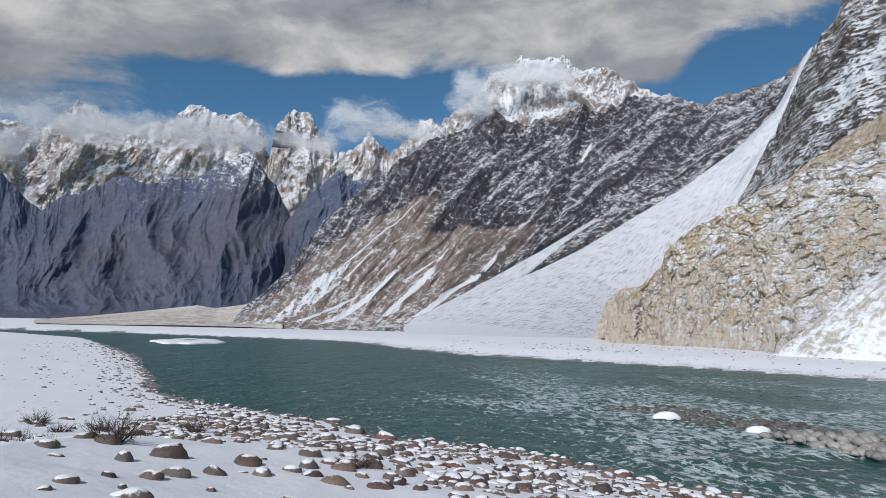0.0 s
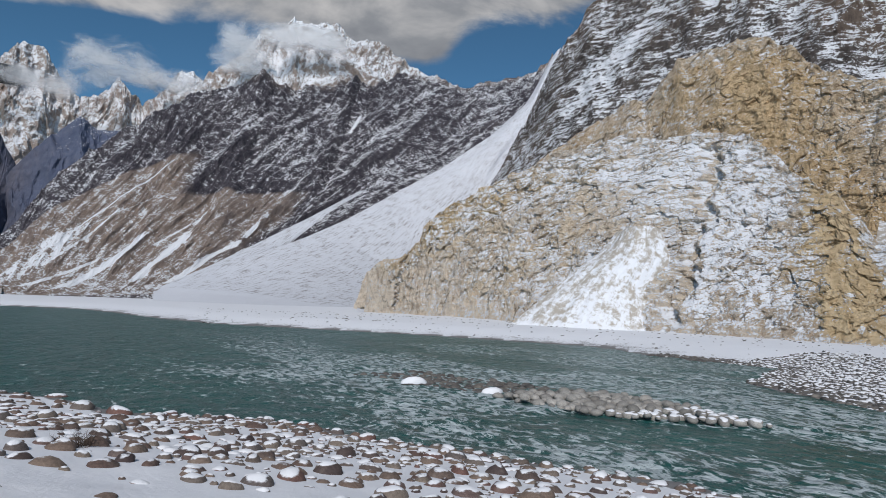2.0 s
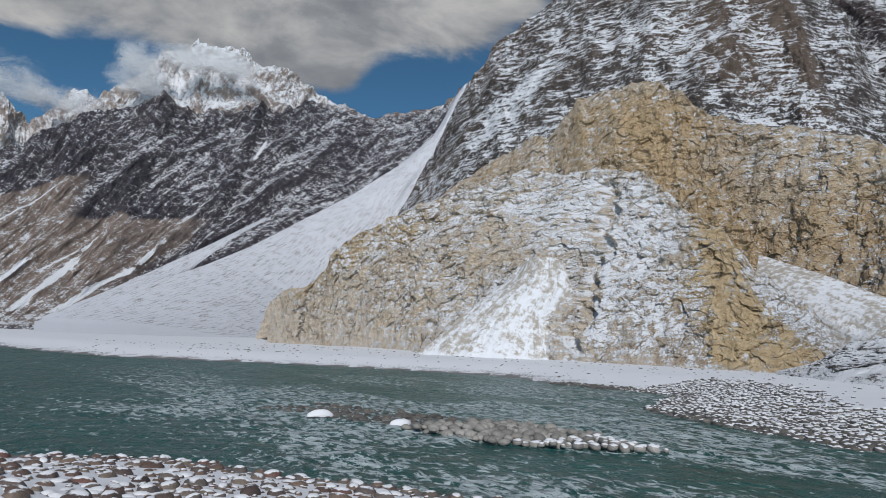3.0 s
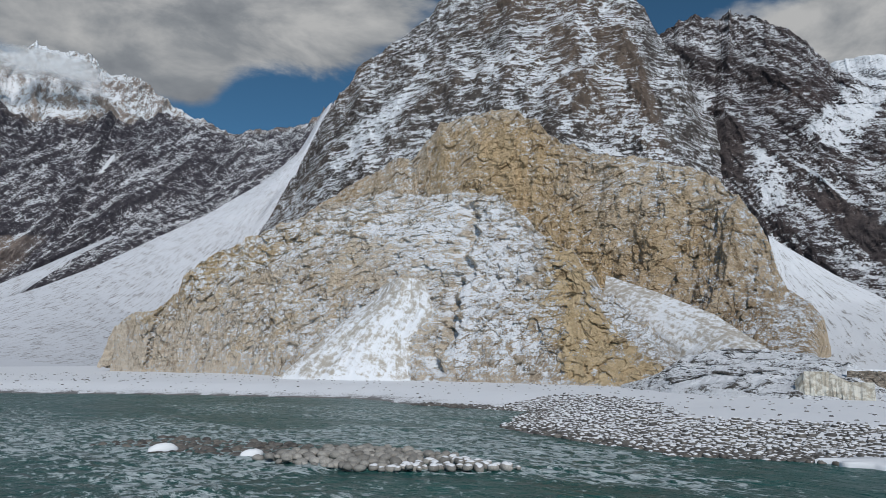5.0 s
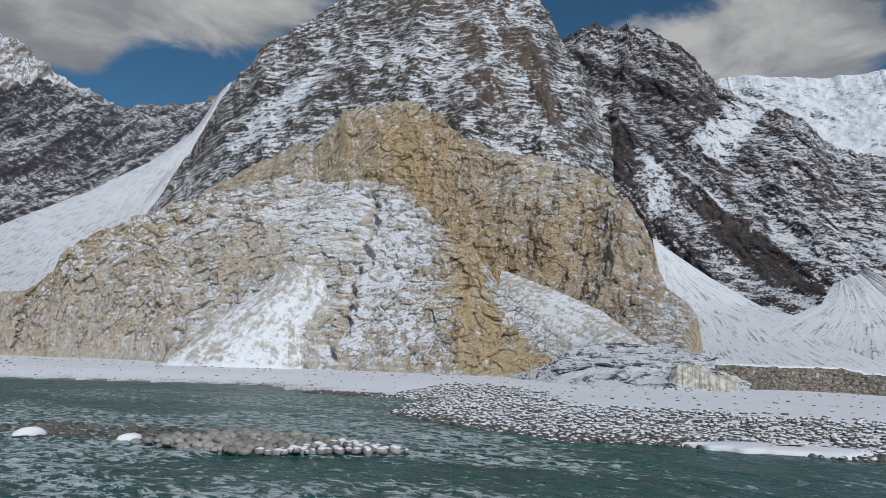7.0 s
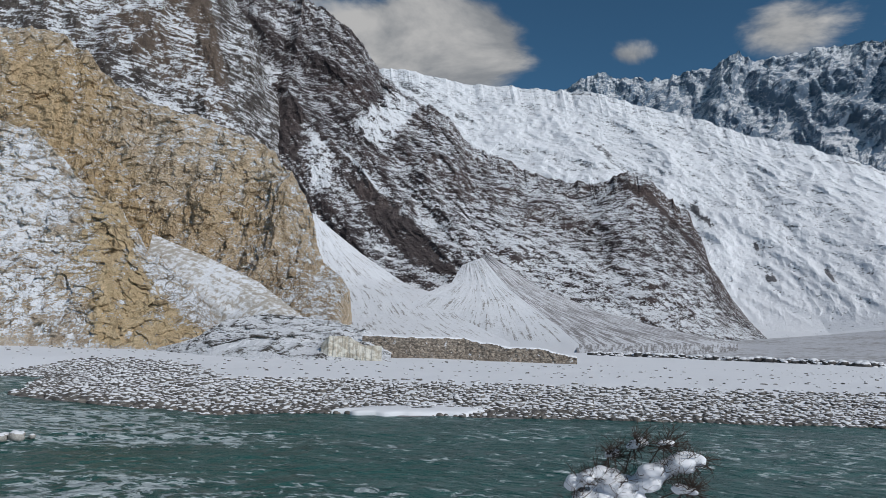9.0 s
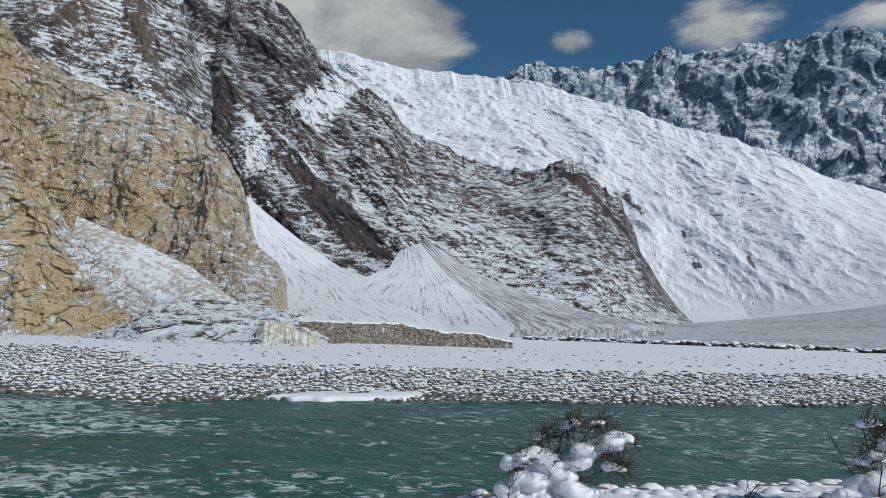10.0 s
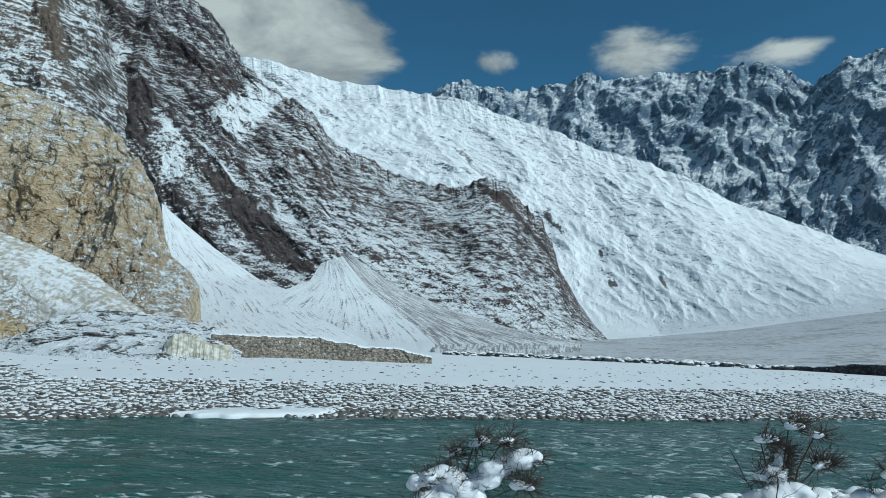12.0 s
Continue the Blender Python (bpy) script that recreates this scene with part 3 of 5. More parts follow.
J_TOP = [
    (205, 12, 2), (248, -4, 3), (289, -27, 4), (339, -57, 6), (388, -102, 10), (425, -156, 16), (454, -202, 23), (463, -266, 33), (437, -330, 45),
    (400, -393, 51),
]
J_LOW = [
    (150, 10, 0), (155, 5, 0), (159, -2, 0), (162, -21, 0), (162, -47, 0), (153, -87, 0), (147, -110, -1), (137, -132, -0),
]
T0_TOP = [
    (-766, 1290, -9), (-666, 1280, -0), (-574, 1261, 9), (-491, 1234, 18), (-428, 1197, 24), (-383, 1152, 19), (-324, 1111, 25), (-251, 1071, 43),
]
T0_LOW = [
    (-459, 774, -7), (-380, 794, -7), (-300, 806, -6), (-234, 807, -6), (-185, 799, -7),
]
L_CREST = [
    (83.5, 62.7, 1.2), (89.0, 60.3, 3.0), (93.8, 58.4, 5.7), (97.5, 54.0, 6.6), (99.5, 48.1, 6.4), (98.4, 40.6, 5.5), (96.3, 35.0, 4.2),
    (94.3, 31.8, 2.5),
]
L_FOOT = [
    (79.7, 59.8, 1.2), (71.7, 47.1, 1.2), (71.4, 38.6, 1.2), (73.3, 33.4, 1.2), (76.1, 30.1, 1.2), (81.4, 27.7, 1.2),
]
WALL_TOP = [
    (88, 34, 4), (90, 27, 4), (93, 21, 4), (94, 15, 3), (95, 11, 3), (96, 6, 2),
]
ROAD_WALL_TOP = [
    (138, -59, 2), (134, -64, 2), (129, -69, 3), (125, -72, 3), (121, -76, 3), (114, -82, 3),
]
BANK_LINE = [
    (150, 5, 1), (150, -7, 1), (149, -19, 1), (147, -31, 1), (145, -41, 1), (141, -52, 1), (138, -60, 1),
]
ICEFALL_TOP = [
    (77, 35, 3), (77, 34, 4), (78, 32, 4), (78, 30, 3), (79, 28, 3),
]
SHRUBS = [
    (17.4, 0.3, 0.3), (18.7, -7.8, 0.4), (19.5, -11.0, 0.4), (19.8, -5.0, 0.4), (17.1, 1.1, 0.5),
]
TUFTS = [
    (-13, 24, 1), (-15, 26, 1), (-12, 19, 1), (-10, 18, 1), (-12, 20, 1), (-7, 15, 1), (-10, 24, 1), (-8, 23, 1), (-11, 19, 1), (-2, 17, 1),
    (-12, 25, 1),
]
VEILS = [
    (-1678, 3354, 941, 927, 124), (-1161, 3597, 1000, 343, 87), (-774, 3720, 993, 219, 81), (-468, 3751, 1106, 280, 143),
    (-183, 3796, 1080, 219, 81), (449, 3622, 1343, 331, 78), (145, 3697, 1260, 183, 152), (-2304, 2895, 790, 610, 122),
]


# ---------------------------------------------------------------- mountains
# snow chutes and clefts: along and up at one end, along and up at the other (0..1), widths
H_GULLIES = [(0.494, 0.457, 0.504, 0.357, 0.0060, 0.0072, -0.60),
    (0.541, 0.236, 0.544, 0.156, 0.0060, 0.0072, -0.60),
    (0.617, 0.236, 0.614, 0.166, 0.0040, 0.0048, -0.55),
    (0.544, 0.322, 0.539, 0.256, 0.0030, 0.0036, -0.50),
    (0.632, 0.583, 0.664, 0.533, 0.0050, 0.0060, -0.30),
    (0.596, 0.658, 0.687, 0.608, 0.0200, 0.0240, -0.12),
    (0.654, 0.477, 0.852, 0.427, 0.0500, 0.0600, -0.10),
    (0.243, 0.628, 0.431, 0.518, 0.0500, 0.0600, -0.12),
    (0.366, 0.744, 0.414, 0.583, 0.0120, 0.0144, -0.25),
    (0.120, 0.935, 0.233, 0.729, 0.0200, 0.0240, -0.20),
    (0.313, 0.995, 0.549, 0.945, 0.0300, 0.0360, -0.25),
    (0.221, 0.854, 0.351, 0.769, 0.0300, 0.0360, 0.30),
    (0.474, 0.970, 0.579, 0.920, 0.0120, 0.0144, 0.35),
    (0.524, 0.462, 0.521, 0.236, 0.0200, 0.0240, 0.40),
    (0.609, 0.859, 0.742, 1.000, 0.0200, 0.0240, -0.20),
    (0.406, 0.603, 0.449, 0.533, 0.0200, 0.0240, -0.25)]
C_GULLIES = [(0.335, 0.728, 0.201, 0.521, 0.0043, 0.0043, 0.9),
    (0.327, 0.582, 0.220, 0.508, 0.0029, 0.0043, 0.6),
    (0.331, 0.413, 0.212, 0.088, 0.0087, 0.0188, 0.8),
    (0.397, 0.380, 0.334, 0.122, 0.0116, 0.0130, 0.8),
    (0.479, 0.329, 0.406, 0.103, 0.0058, 0.0130, 0.8),
    (0.614, 0.860, 0.612, 0.777, 0.0029, 0.0043, 0.9),
    (0.266, 0.305, 0.145, 0.145, 0.0058, 0.0174, 0.7),
    (0.267, 0.560, 0.160, 0.285, 0.0043, 0.0072, 0.5),
    (0.420, 0.482, 0.339, 0.319, 0.0043, 0.0043, 0.4),
    (0.166, 0.579, 0.066, 0.576, 0.0043, 0.0087, 0.5),
    (0.526, 0.453, 0.478, 0.291, 0.0043, 0.0116, 0.5),
    (0.207, 0.547, 0.091, 0.207, 0.0477, 0.0607, 0.3),
    (0.723, 0.964, 0.657, 0.799, 0.0087, 0.0246, 0.12)]
D_GULLIES = [(0.603, 0.802, 0.651, 0.759, 0.0063, 0.0105, 0.5),
    (0.670, 0.830, 0.788, 0.608, 0.07, 0.0525, -0.2),
    (0.593, 0.780, 0.630, 0.531, 0.02, 0.0399, -0.15),
    (0.309, 0.774, 0.221, 0.617, 0.0798, 0.0924, 0.15)]
G_GULLIES = [(0.100, 0.698, 0.059, 0.517, 0.034, 0.037, 0.42),
    (0.404, 0.977, 0.316, 0.579, 0.03, 0.05, 0.38),
    (0.260, 0.492, 0.377, 0.408, 0.010, 0.012, 0.6),
    (0.218, 0.499, 0.224, 0.347, 0.026, 0.026, 0.4),
    (0.316, 0.433, 0.454, 0.178, 0.0590, 0.0407, -0.4),
    (0.767, 0.922, 0.869, 0.718, 0.0264, 0.0285, -0.4),
    (0.607, 0.492, 0.751, 0.093, 0.0956, 0.1038, 0.06),
    (0.152, 0.586, 0.160, 0.390, 0.0326, 0.0326, -0.5)]
F1_SNOW = [(0.665, 0.937, 0.759, 0.025, 0.0891, 0.0668, 0.2),
    (0.80, 0.991, 0.92, 0.0, 0.03, 0.09, -0.4),
    (0.26, 0.6, 0.2, 0.0, 0.2, 0.26, -0.07),
    (0.4, 0.97, 0.4, 0.64, 0.3, 0.3, 0.1),
    (0.645, 0.92, 0.69, 0.0, 0.006, 0.008, -0.35),
    (0.534, 0.706, 0.540, 0.363, 0.0497, 0.0651, -0.15)]
F2_SNOW = [(0.239, 0.967, 0.386, 0.900, 0.0336, 0.0231, 0.1),
    (0.617, 0.940, 0.772, 0.991, 0.0462, 0.0252, 0.2),
    (0.420, 0.879, 0.496, 0.547, 0.0336, 0.0420, -0.3),
    (0.517, 0.863, 0.617, 0.867, 0.0525, 0.0336, 0.2)]
F1_CLEFTS = [(0.645, 0.92, 0.69, 0.0, 0.016, 2.2), (0.13, 0.95, 0.11, 0.0, 0.008, 1.6), (0.07, 0.95, 0.06, 0.0, 0.006, 1.3)]

C_TINTS = [(0.2, 0.75, 0.05, 0.0, 0.2, 0.35, 0.4), (0.46, 0.55, 0.25, 0.0, 0.16, 0.3, 0.35), (0.75, 0.98, 0.6, 0.2, 0.35, 0.3, -0.25)]
D_TINTS = [(0.62, 0.95, 0.72, 0.5, 0.1, 0.16, 0.2)]
F1_TINTS = [(0.80, 0.991, 0.92, 0.0, 0.04, 0.1, 0.3), (0.3, 0.7, 0.3, 0.0, 0.3, 0.3, -0.06)]
F2_TINTS = [(0.42, 0.95, 0.5, 0.2, 0.16, 0.2, 0.15)]

ob = mountain("mountain", A_CREST, A_FOOT, 620, 140, M_FAR, 11, 1.25, 230, 55, 22, 80, 45, 90, blocky=((50, 5),), hollow=0.05)
tagged(ob, "far jagged range of pale rock spires under fresh snow", "mountain", kind="structure")
ob = mountain("mountain", K_CREST, K_FOOT, 420, 120, M_FAR, 23, 1.2, 200, 45, 20, 75, 40, 90, blocky=((45, 5),), hollow=0.05)
tagged(ob, "far castle-shaped summit of pale rock with bright snow gullies", "mountain", kind="structure")
# both left walls carry cloud shade and haze in their base colour
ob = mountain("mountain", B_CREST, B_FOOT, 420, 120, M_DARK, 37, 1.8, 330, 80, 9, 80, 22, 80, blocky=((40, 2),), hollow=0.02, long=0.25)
tagged(ob, "mountain wall coloured dark blue for cloud shade and haze, with thin snow on its ribs", "mountain", kind="structure")
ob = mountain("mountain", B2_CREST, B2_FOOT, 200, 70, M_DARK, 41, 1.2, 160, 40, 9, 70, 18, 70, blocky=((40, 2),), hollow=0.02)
tagged(ob, "ridge coloured dark blue for cloud shade and haze, in front of the snow peaks", "mountain", kind="structure")
ob = mountain("mountain", C_CREST, C_FOOT, 800, 240, M_RIDGE, 53, 1.45, 110, 13, 3.5, 30, 13, 30, lean=0.45, long=0.3, blocky=((14, 0.9), (6, 0.6)), gullies=C_GULLIES, tints=C_TINTS, hollow=0.05)
tagged(ob, "long brown jagged ridge streaked with snow gullies", "mountain", kind="structure")
ob = mountain("mountain", D_CREST, D_FOOT, 540, 260, M_GREY, 67, 1.1, 80, 8, 2.2, 24, 7, 18, blocky=((10, 0.5), (4, 0.35)), gullies=D_GULLIES, tints=D_TINTS, ledges=(6.0, 0.8, 0.12), long=0.6, hollow=0.04)
tagged(ob, "steep grey pyramid mountain dusted with snow on its ledges", "mountain", kind="structure")
ob = mountain("mountain", G_CREST, G_FOOT, 580, 250, M_SLATE, 71, 1.2, 85, 7, 2.4, 26, 9, 18, blocky=((12, 0.8), (5, 0.5)), gullies=G_GULLIES, lean=-0.35, ledges=(8.0, 0.9, -0.3), long=0.6, hollow=0.06)
tagged(ob, "dark rock shoulder with snow in its clefts", "mountain", kind="structure")
ob = mountain("mountain", H_CREST, H_FOOT, 480, 200, M_MASSIF, 83, 1.15, 260, 14, 4.0, 60, 8, 50, lean=-0.25, blocky=((20, 1.0),), skirt=150, gullies=H_GULLIES, hollow=-0.05, long=0.7)
tagged(ob, "broad snow-covered massif with gullied flanks in sunlight", "mountain", kind="structure")
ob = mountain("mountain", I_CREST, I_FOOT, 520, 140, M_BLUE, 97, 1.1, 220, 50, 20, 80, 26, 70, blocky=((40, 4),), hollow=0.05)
tagged(ob, "far rocky range with snow, its rock coloured blue for haze and shade", "mountain", kind="structure")
ob = mountain("cliff", F2_CREST, F2_FOOT, 580, 270, M_UPPER, 101, 0.9, 24, 2.2, 0.6, 6, 1.6, 7, blocky=((4.5, 0.55), (2.0, 0.38), (0.9, 0.2)), skirt=2, gullies=F2_SNOW, tints=F2_TINTS, ledges=(3.6, 0.45, 0.1), hollow=0.06)
tagged(ob, "high ochre rock wall with cracks and little snow", "cliff", kind="structure")
ob = mountain("cliff", F1_CREST, F1_FOOT, 720, 280, M_CLIFF, 113, 0.85, 20, 1.5, 0.5, 5, 1.2, 5, blocky=((3.6, 0.55), (1.6, 0.4), (0.8, 0.2)), skirt=1, gullies=F1_SNOW, clefts=F1_CLEFTS, tints=F1_TINTS, ledges=(2.6, 0.45, 0.08), hollow=0.06)
tagged(ob, "ochre rock cliff with snow on its ledges beside the river flat", "cliff", kind="structure")


def fan(name, left, right, material, seed, rows=120, cols=80, bulge=0.0, rough=0.6, size=8.0, label="", category="slope", skirt=30.0, white=3.0):
    """A slope of snow or scree between two lines that run down it."""
    a, b = along(left, rows), along(right, rows)
    v = np.linspace(0, 1, cols)[None, :, None]
    xyz = a[:, None] * (1 - v) + b[:, None] * v
    away = xyz[..., :2] / (np.linalg.norm(xyz[..., :2], axis=-1)[..., None] + 1e-6)
    hump = np.sin(v[..., 0] * np.pi)
    run = np.linspace(0, 1, rows)[:, None]
    S = v[..., 0] * np.linalg.norm(a - b, axis=1)[:, None].max() + 0 * run
    T = run * np.linalg.norm(np.diff(a, axis=0), axis=1).sum() + 0 * v[..., 0]
    bump = (fbm(np.stack([S, T * 0.2, 0 * S], -1) / size, 4, 0.5, seed) - 0.5) * 2 * rough
    xyz[..., :2] -= away * (hump * bulge + bump * np.minimum(1, hump * 3))[..., None]
    xyz[..., 2] += hump * bulge * 0.2 + bump * 0.3
    last = xyz[-1:].copy()
    last[..., :2] -= away[-1:] * skirt
    last[..., 2] = np.minimum(last[..., 2] - 1, -1.5 - 0.0125 * np.clip(np.hypot(last[..., 0], last[..., 1]) - 150, 0, 900))
    xyz = np.concatenate([xyz, last])
    flow = np.concatenate([np.stack([S, T, 0 * S], -1), np.stack([S, T + skirt, 0 * S], -1)[-1:]])
    clean = np.zeros(xyz.shape[:2])
    clean[-1:] = white
    clean[-6:-1] = np.linspace(0, white, 5)[:, None]
    ob = grid_mesh(name, xyz, material, True, clean, flow)
    return tagged(ob, label, category, kind="structure")


fan("snow_slope", E_LEFT, E_RIGHT, M_APRON, 5, 260, 160, 12, 2.5, 22, "long scree slope under snow between two mountains, tinted grey for debris and partial shade", skirt=140)
fan("snow_slope", E2_LEFT, E2_RIGHT, M_APRON, 6, 160, 60, 4, 1.5, 18, "narrow snow chute widening at the ridge foot", skirt=120)
fan("snow_slope", S1_LEFT, S1_RIGHT, M_APRON_NEAR, 7, 160, 100, 1.0, 0.35, 5, "steep white snow fan between rock walls")
fan("snow_slope", S2_LEFT, S2_RIGHT, M_APRON_NEAR, 8, 140, 100, 0.5, 0.3, 5, "sunlit white snow cone below a dark buttress")
fan("snow_slope", S3_LEFT, S3_RIGHT, M_SCREE, 9, 140, 100, 1, 0.6, 5, "grey scree gully thinly covered with snow", skirt=60, white=0.0)
fan("snow_slope", F1S_LEFT, F1S_RIGHT, M_CONE, 10, 160, 120, 3, 0.5, 3, "snow cone full of rubble at the cliff foot", skirt=3, white=0.2)
fan("snow_slope", F2S_LEFT, F2S_RIGHT, M_CONE, 12, 120, 60, 2, 0.5, 4, "snow ramp between two ochre cliffs", skirt=8)
fan("terrace", J_TOP, J_LOW, M_TERRACE, 13, 200, 120, 0, 0.8, 14, "grey gently rising gravel terrace under thin snow", "terrace")
fan("terrace", T0_TOP, T0_LOW, M_FAN, 14, 120, 60, 0, 1.5, 60, "beige alluvial fan with patches of snow", "terrace")


def cloud(x, y, z, wide, deep, high, seed, label):
    """A cloud before the peaks: a stack of ragged veils, seen through where they thin out."""
    vs, fs = [], []
    for i in range(3):
        k = len(vs)
        d = (i - 1) * deep * 0.5
        for a, b in ((-1, -1), (1, -1), (1, 1), (-1, 1)):
            vs.append((a * wide, d, b * high))
        fs.append((k, k + 1, k + 2, k + 3))
    me = bpy.data.meshes.new("cloud")
    me.from_pydata(vs, [], fs)
    me.materials.append(M_CLOUD)
    ob = new("cloud", me)
    ob.matrix_world = Matrix.Translation((x, y, z)) @ Matrix.Rotation(-math.atan2(x, y), 4, "Z")
    return tagged(ob, label, "cloud", "clouds on the peaks", "stuff")


M_CLOUD, n = surface("cloud_veil")
tc = n.add("ShaderNodeTexCoord")
gx = n.add("ShaderNodeSeparateXYZ", Vector=tc.outputs["Generated"])
wx = n.math("MULTIPLY_ADD", gx.outputs[0], 2.0, -1.0)
wz = n.math("MULTIPLY_ADD", gx.outputs[2], 2.0, -1.0)
fade = n.math("SUBTRACT", 1.0, n.math("ADD", n.math("POWER", n.math("ABSOLUTE", wx), 3.0), n.math("MULTIPLY", wz, wz)))
here = n.add("ShaderNodeNewGeometry").outputs["Position"]
curl = n.noise(n.stretch(here, (1, 1, 1.5)), 0.0055, 8, 0.6, 0.4)
thick = n.math("ADD", n.math("MULTIPLY", fade, 0.9), n.math("MULTIPLY", n.math("SUBTRACT", curl, 0.5), 3.2))
alpha = n.math("MULTIPLY", n.step(thick, 0.25, 1.2), 0.6)
white = n.mix(curl, (0.62, 0.64, 0.68, 1), (0.9, 0.9, 0.9, 1))
lit = n.add("ShaderNodeMixShader", i0=0.4, i1=n.add("ShaderNodeBsdfDiffuse", Color=white).outputs[0], i2=n.add("ShaderNodeBsdfTranslucent", Color=white).outputs[0])
veil = n.add("ShaderNodeMixShader", i0=alpha, i1=n.add("ShaderNodeBsdfTransparent").outputs[0], i2=lit.outputs[0])
n.add("ShaderNodeOutputMaterial", Surface=veil.outputs[0])
for i, (x, y, z, wide, high) in enumerate(VEILS):
    cloud(x, y, z, wide, 160, high, i, "pale cloud bank drifting before the peaks")

# ---------------------------------------------------------------- valley floor and river
# the river's two edges, downstream to upstream, in metres
NEAR_EDGE = [(-250.0, 280.0), (-130.0, 205.0), (-75.0, 145.0), (-38.8, 87.6), (-28.1, 66.4), (-18.9, 46.6), (-14.6, 40.9), (-9.4, 37.5), (-4.9, 34.1), (-1.9, 30.0), (0.5, 28.9), (2.7, 28.0), (4.6, 26.0), (6.1, 23.8), (8.8, 21.4), (13.4, 16.3), (18.0, 3.7), (19.7, 1.9), (22.2, -3.0), (24.6, -8.9), (27.3, -14.9), (38.0, -30.0), (70.0, -90.0), (150.0, -230.0), (200.0, -330.0)]
FAR_EDGE = [(-230.0, 300.0), (-110.0, 235.0), (-60.0, 195.0), (-25.0, 167.0), (-8.6, 127.4), (1.5, 108.3), (29.6, 86.9), (44.9, 70.4), (44.1, 60.1), (47.6, 46.4), (36.1, 37.7), (34.2, 28.2), (33.6, 19.6), (33.7, 22.4), (37.7, 16.2), (38.3, 13.4), (42.6, 1.2), (46.8, -13.4), (54.6, -31.0), (75.0, -60.0), (140.0, -160.0), (260.0, -330.0)]
NEAR_LAND = NEAR_EDGE + [(-900, -900), (-900, 280)]
FAR_LAND = FAR_EDGE + [(900, -330), (900, 900), (-230, 900)]
BAR = [(9.7, 43.0), (12.3, 38.8), (14.8, 33.0), (17.1, 26.9), (23.3, 22.6), (23.4, 26.4), (22.3, 31.6), (18.4, 38.5), (14.9, 43.9)]
BOULDERS = [(-5.3, 34.4, 0.47), (-3.7, 30.4, 0.62), (-2.2, 28.7, 0.53), (-5.5, 14.3, 0.41), (-5.8, 12.9, 0.27), (-4.6, 12.2, 0.28), (-4.1, 15.0, 0.34), (-2.2, 16.6, 0.30), (-1.2, 14.4, 0.30), (-7.0, 14.8, 0.32), (-8.7, 20.2, 0.32), (-3.5, 13.9, 0.27), (-2.2, 16.2, 0.32), (-3.1, 14.9, 0.24), (8.5, 16.0, 0.39)]
RIVER_BOULDERS = [(12.2, 37.7, 0.62), (15.3, 33.7, 0.45)]
ICE_SHELF = [(37.6, 16.3), (40.5, 14.9), (43.3, 12.4), (45.6, 9.8), (43.8, 7.4), (40.1, 8.8), (38.8, 11.4), (37.8, 13.2)]
ICE_ISLAND = [(-55.2, 131.1), (-55.2, 149.0), (-48.2, 146.2), (-41.1, 132.0), (-44.3, 122.6), (-49.1, 122.0)]



def polygon_distance(px, py, poly):
    """Distance to the polygon's edge, negative inside it."""
    d2 = np.full(px.shape, 1e18)
    inside = np.zeros(px.shape, bool)
    n = len(poly)
    for i in range(n):
        ax, ay = poly[i]
        bx, by = poly[(i + 1) % n]
        ex, ey = bx - ax, by - ay
        t = np.clip(((px - ax) * ex + (py - ay) * ey) / (ex * ex + ey * ey), 0, 1)
        d2 = np.minimum(d2, (px - ax - t * ex) ** 2 + (py - ay - t * ey) ** 2)
        cross = (ay > py) != (by > py)
        inside ^= cross & (px < ex * (py - ay) / (ey if ey else 1e-9) + ax)
    return np.where(inside, -1, 1) * np.sqrt(d2)


RIVER = NEAR_EDGE + FAR_EDGE[::-1]


def floor_height(x, y):
    p = np.stack([x, y, 0 * x], -1)
    wob = (fbm(p / 5.0, 4, 0.5, 5) - 0.5) * 2.0
    d = polygon_distance(x, y, RIVER) + wob * np.clip(np.hypot(x, y) / 60, 0.25, 1)
    r = np.hypot(x, y)
    # near bank: everything on the camera's side of the near edge
    side = polygon_distance(x, y, NEAR_LAND)
    near = side < polygon_distance(x, y, FAR_LAND)
    dn = np.clip(d, 0, 60)
    bank = np.where(x < -8, 0.05 + 0.07 * dn, 0.05 + 0.1 * dn + 0.0025 * dn * dn)
    bank = np.minimum(bank, 3.4 - 1.9 * smooth(-x, 5, 40))
    shore = 0.05 + 1.15 * smooth(d, 0, 13)
    z = np.where(near, bank, shore)
    z = np.where(d < 0, np.maximum(-0.9, d * 0.25), z)
    bar = polygon_distance(x, y, BAR)
    z = np.where(d < 0, np.maximum(z, -0.16 - 0.3 * smooth(y, 28, 34) - 0.22 * np.clip(bar + wob * 0.3, 0, 9)), z)
    z = z + (fbm(p / 1.3, 4, 0.5, 8) - 0.5) * 0.12 * smooth(d, 0.3, 3) + (fbm(p / 9, 3, 0.5, 3) - 0.5) * 0.3 * smooth(d, 3, 12)
    return z - 0.0125 * np.clip(r - 150, 0, 900)


turns = np.linspace(0, 2 * np.pi, 720)
rings = np.concatenate([[0.01], np.geomspace(1.5, 260, 250), np.geomspace(280, 4900, 30)])
TH, RR = np.meshgrid(turns, rings)
X, Y = RR * np.sin(TH), RR * np.cos(TH)
edge = polygon_distance(X, Y, RIVER)
wob = (fbm(np.stack([X, Y, 0 * X], -1) / 1.6, 3, 0.5, 15) - 0.5) * 2.4
far_side = polygon_distance(X, Y, FAR_LAND) < 1
gravel = -3.0 * np.where(far_side, np.maximum(1 - smooth(edge + wob, 0.3, 1.6), 0.27 * (1 - smooth(edge + wob, 2, 9))), 0.8 * (1 - smooth(edge + wob, 0.3, 1.2)))
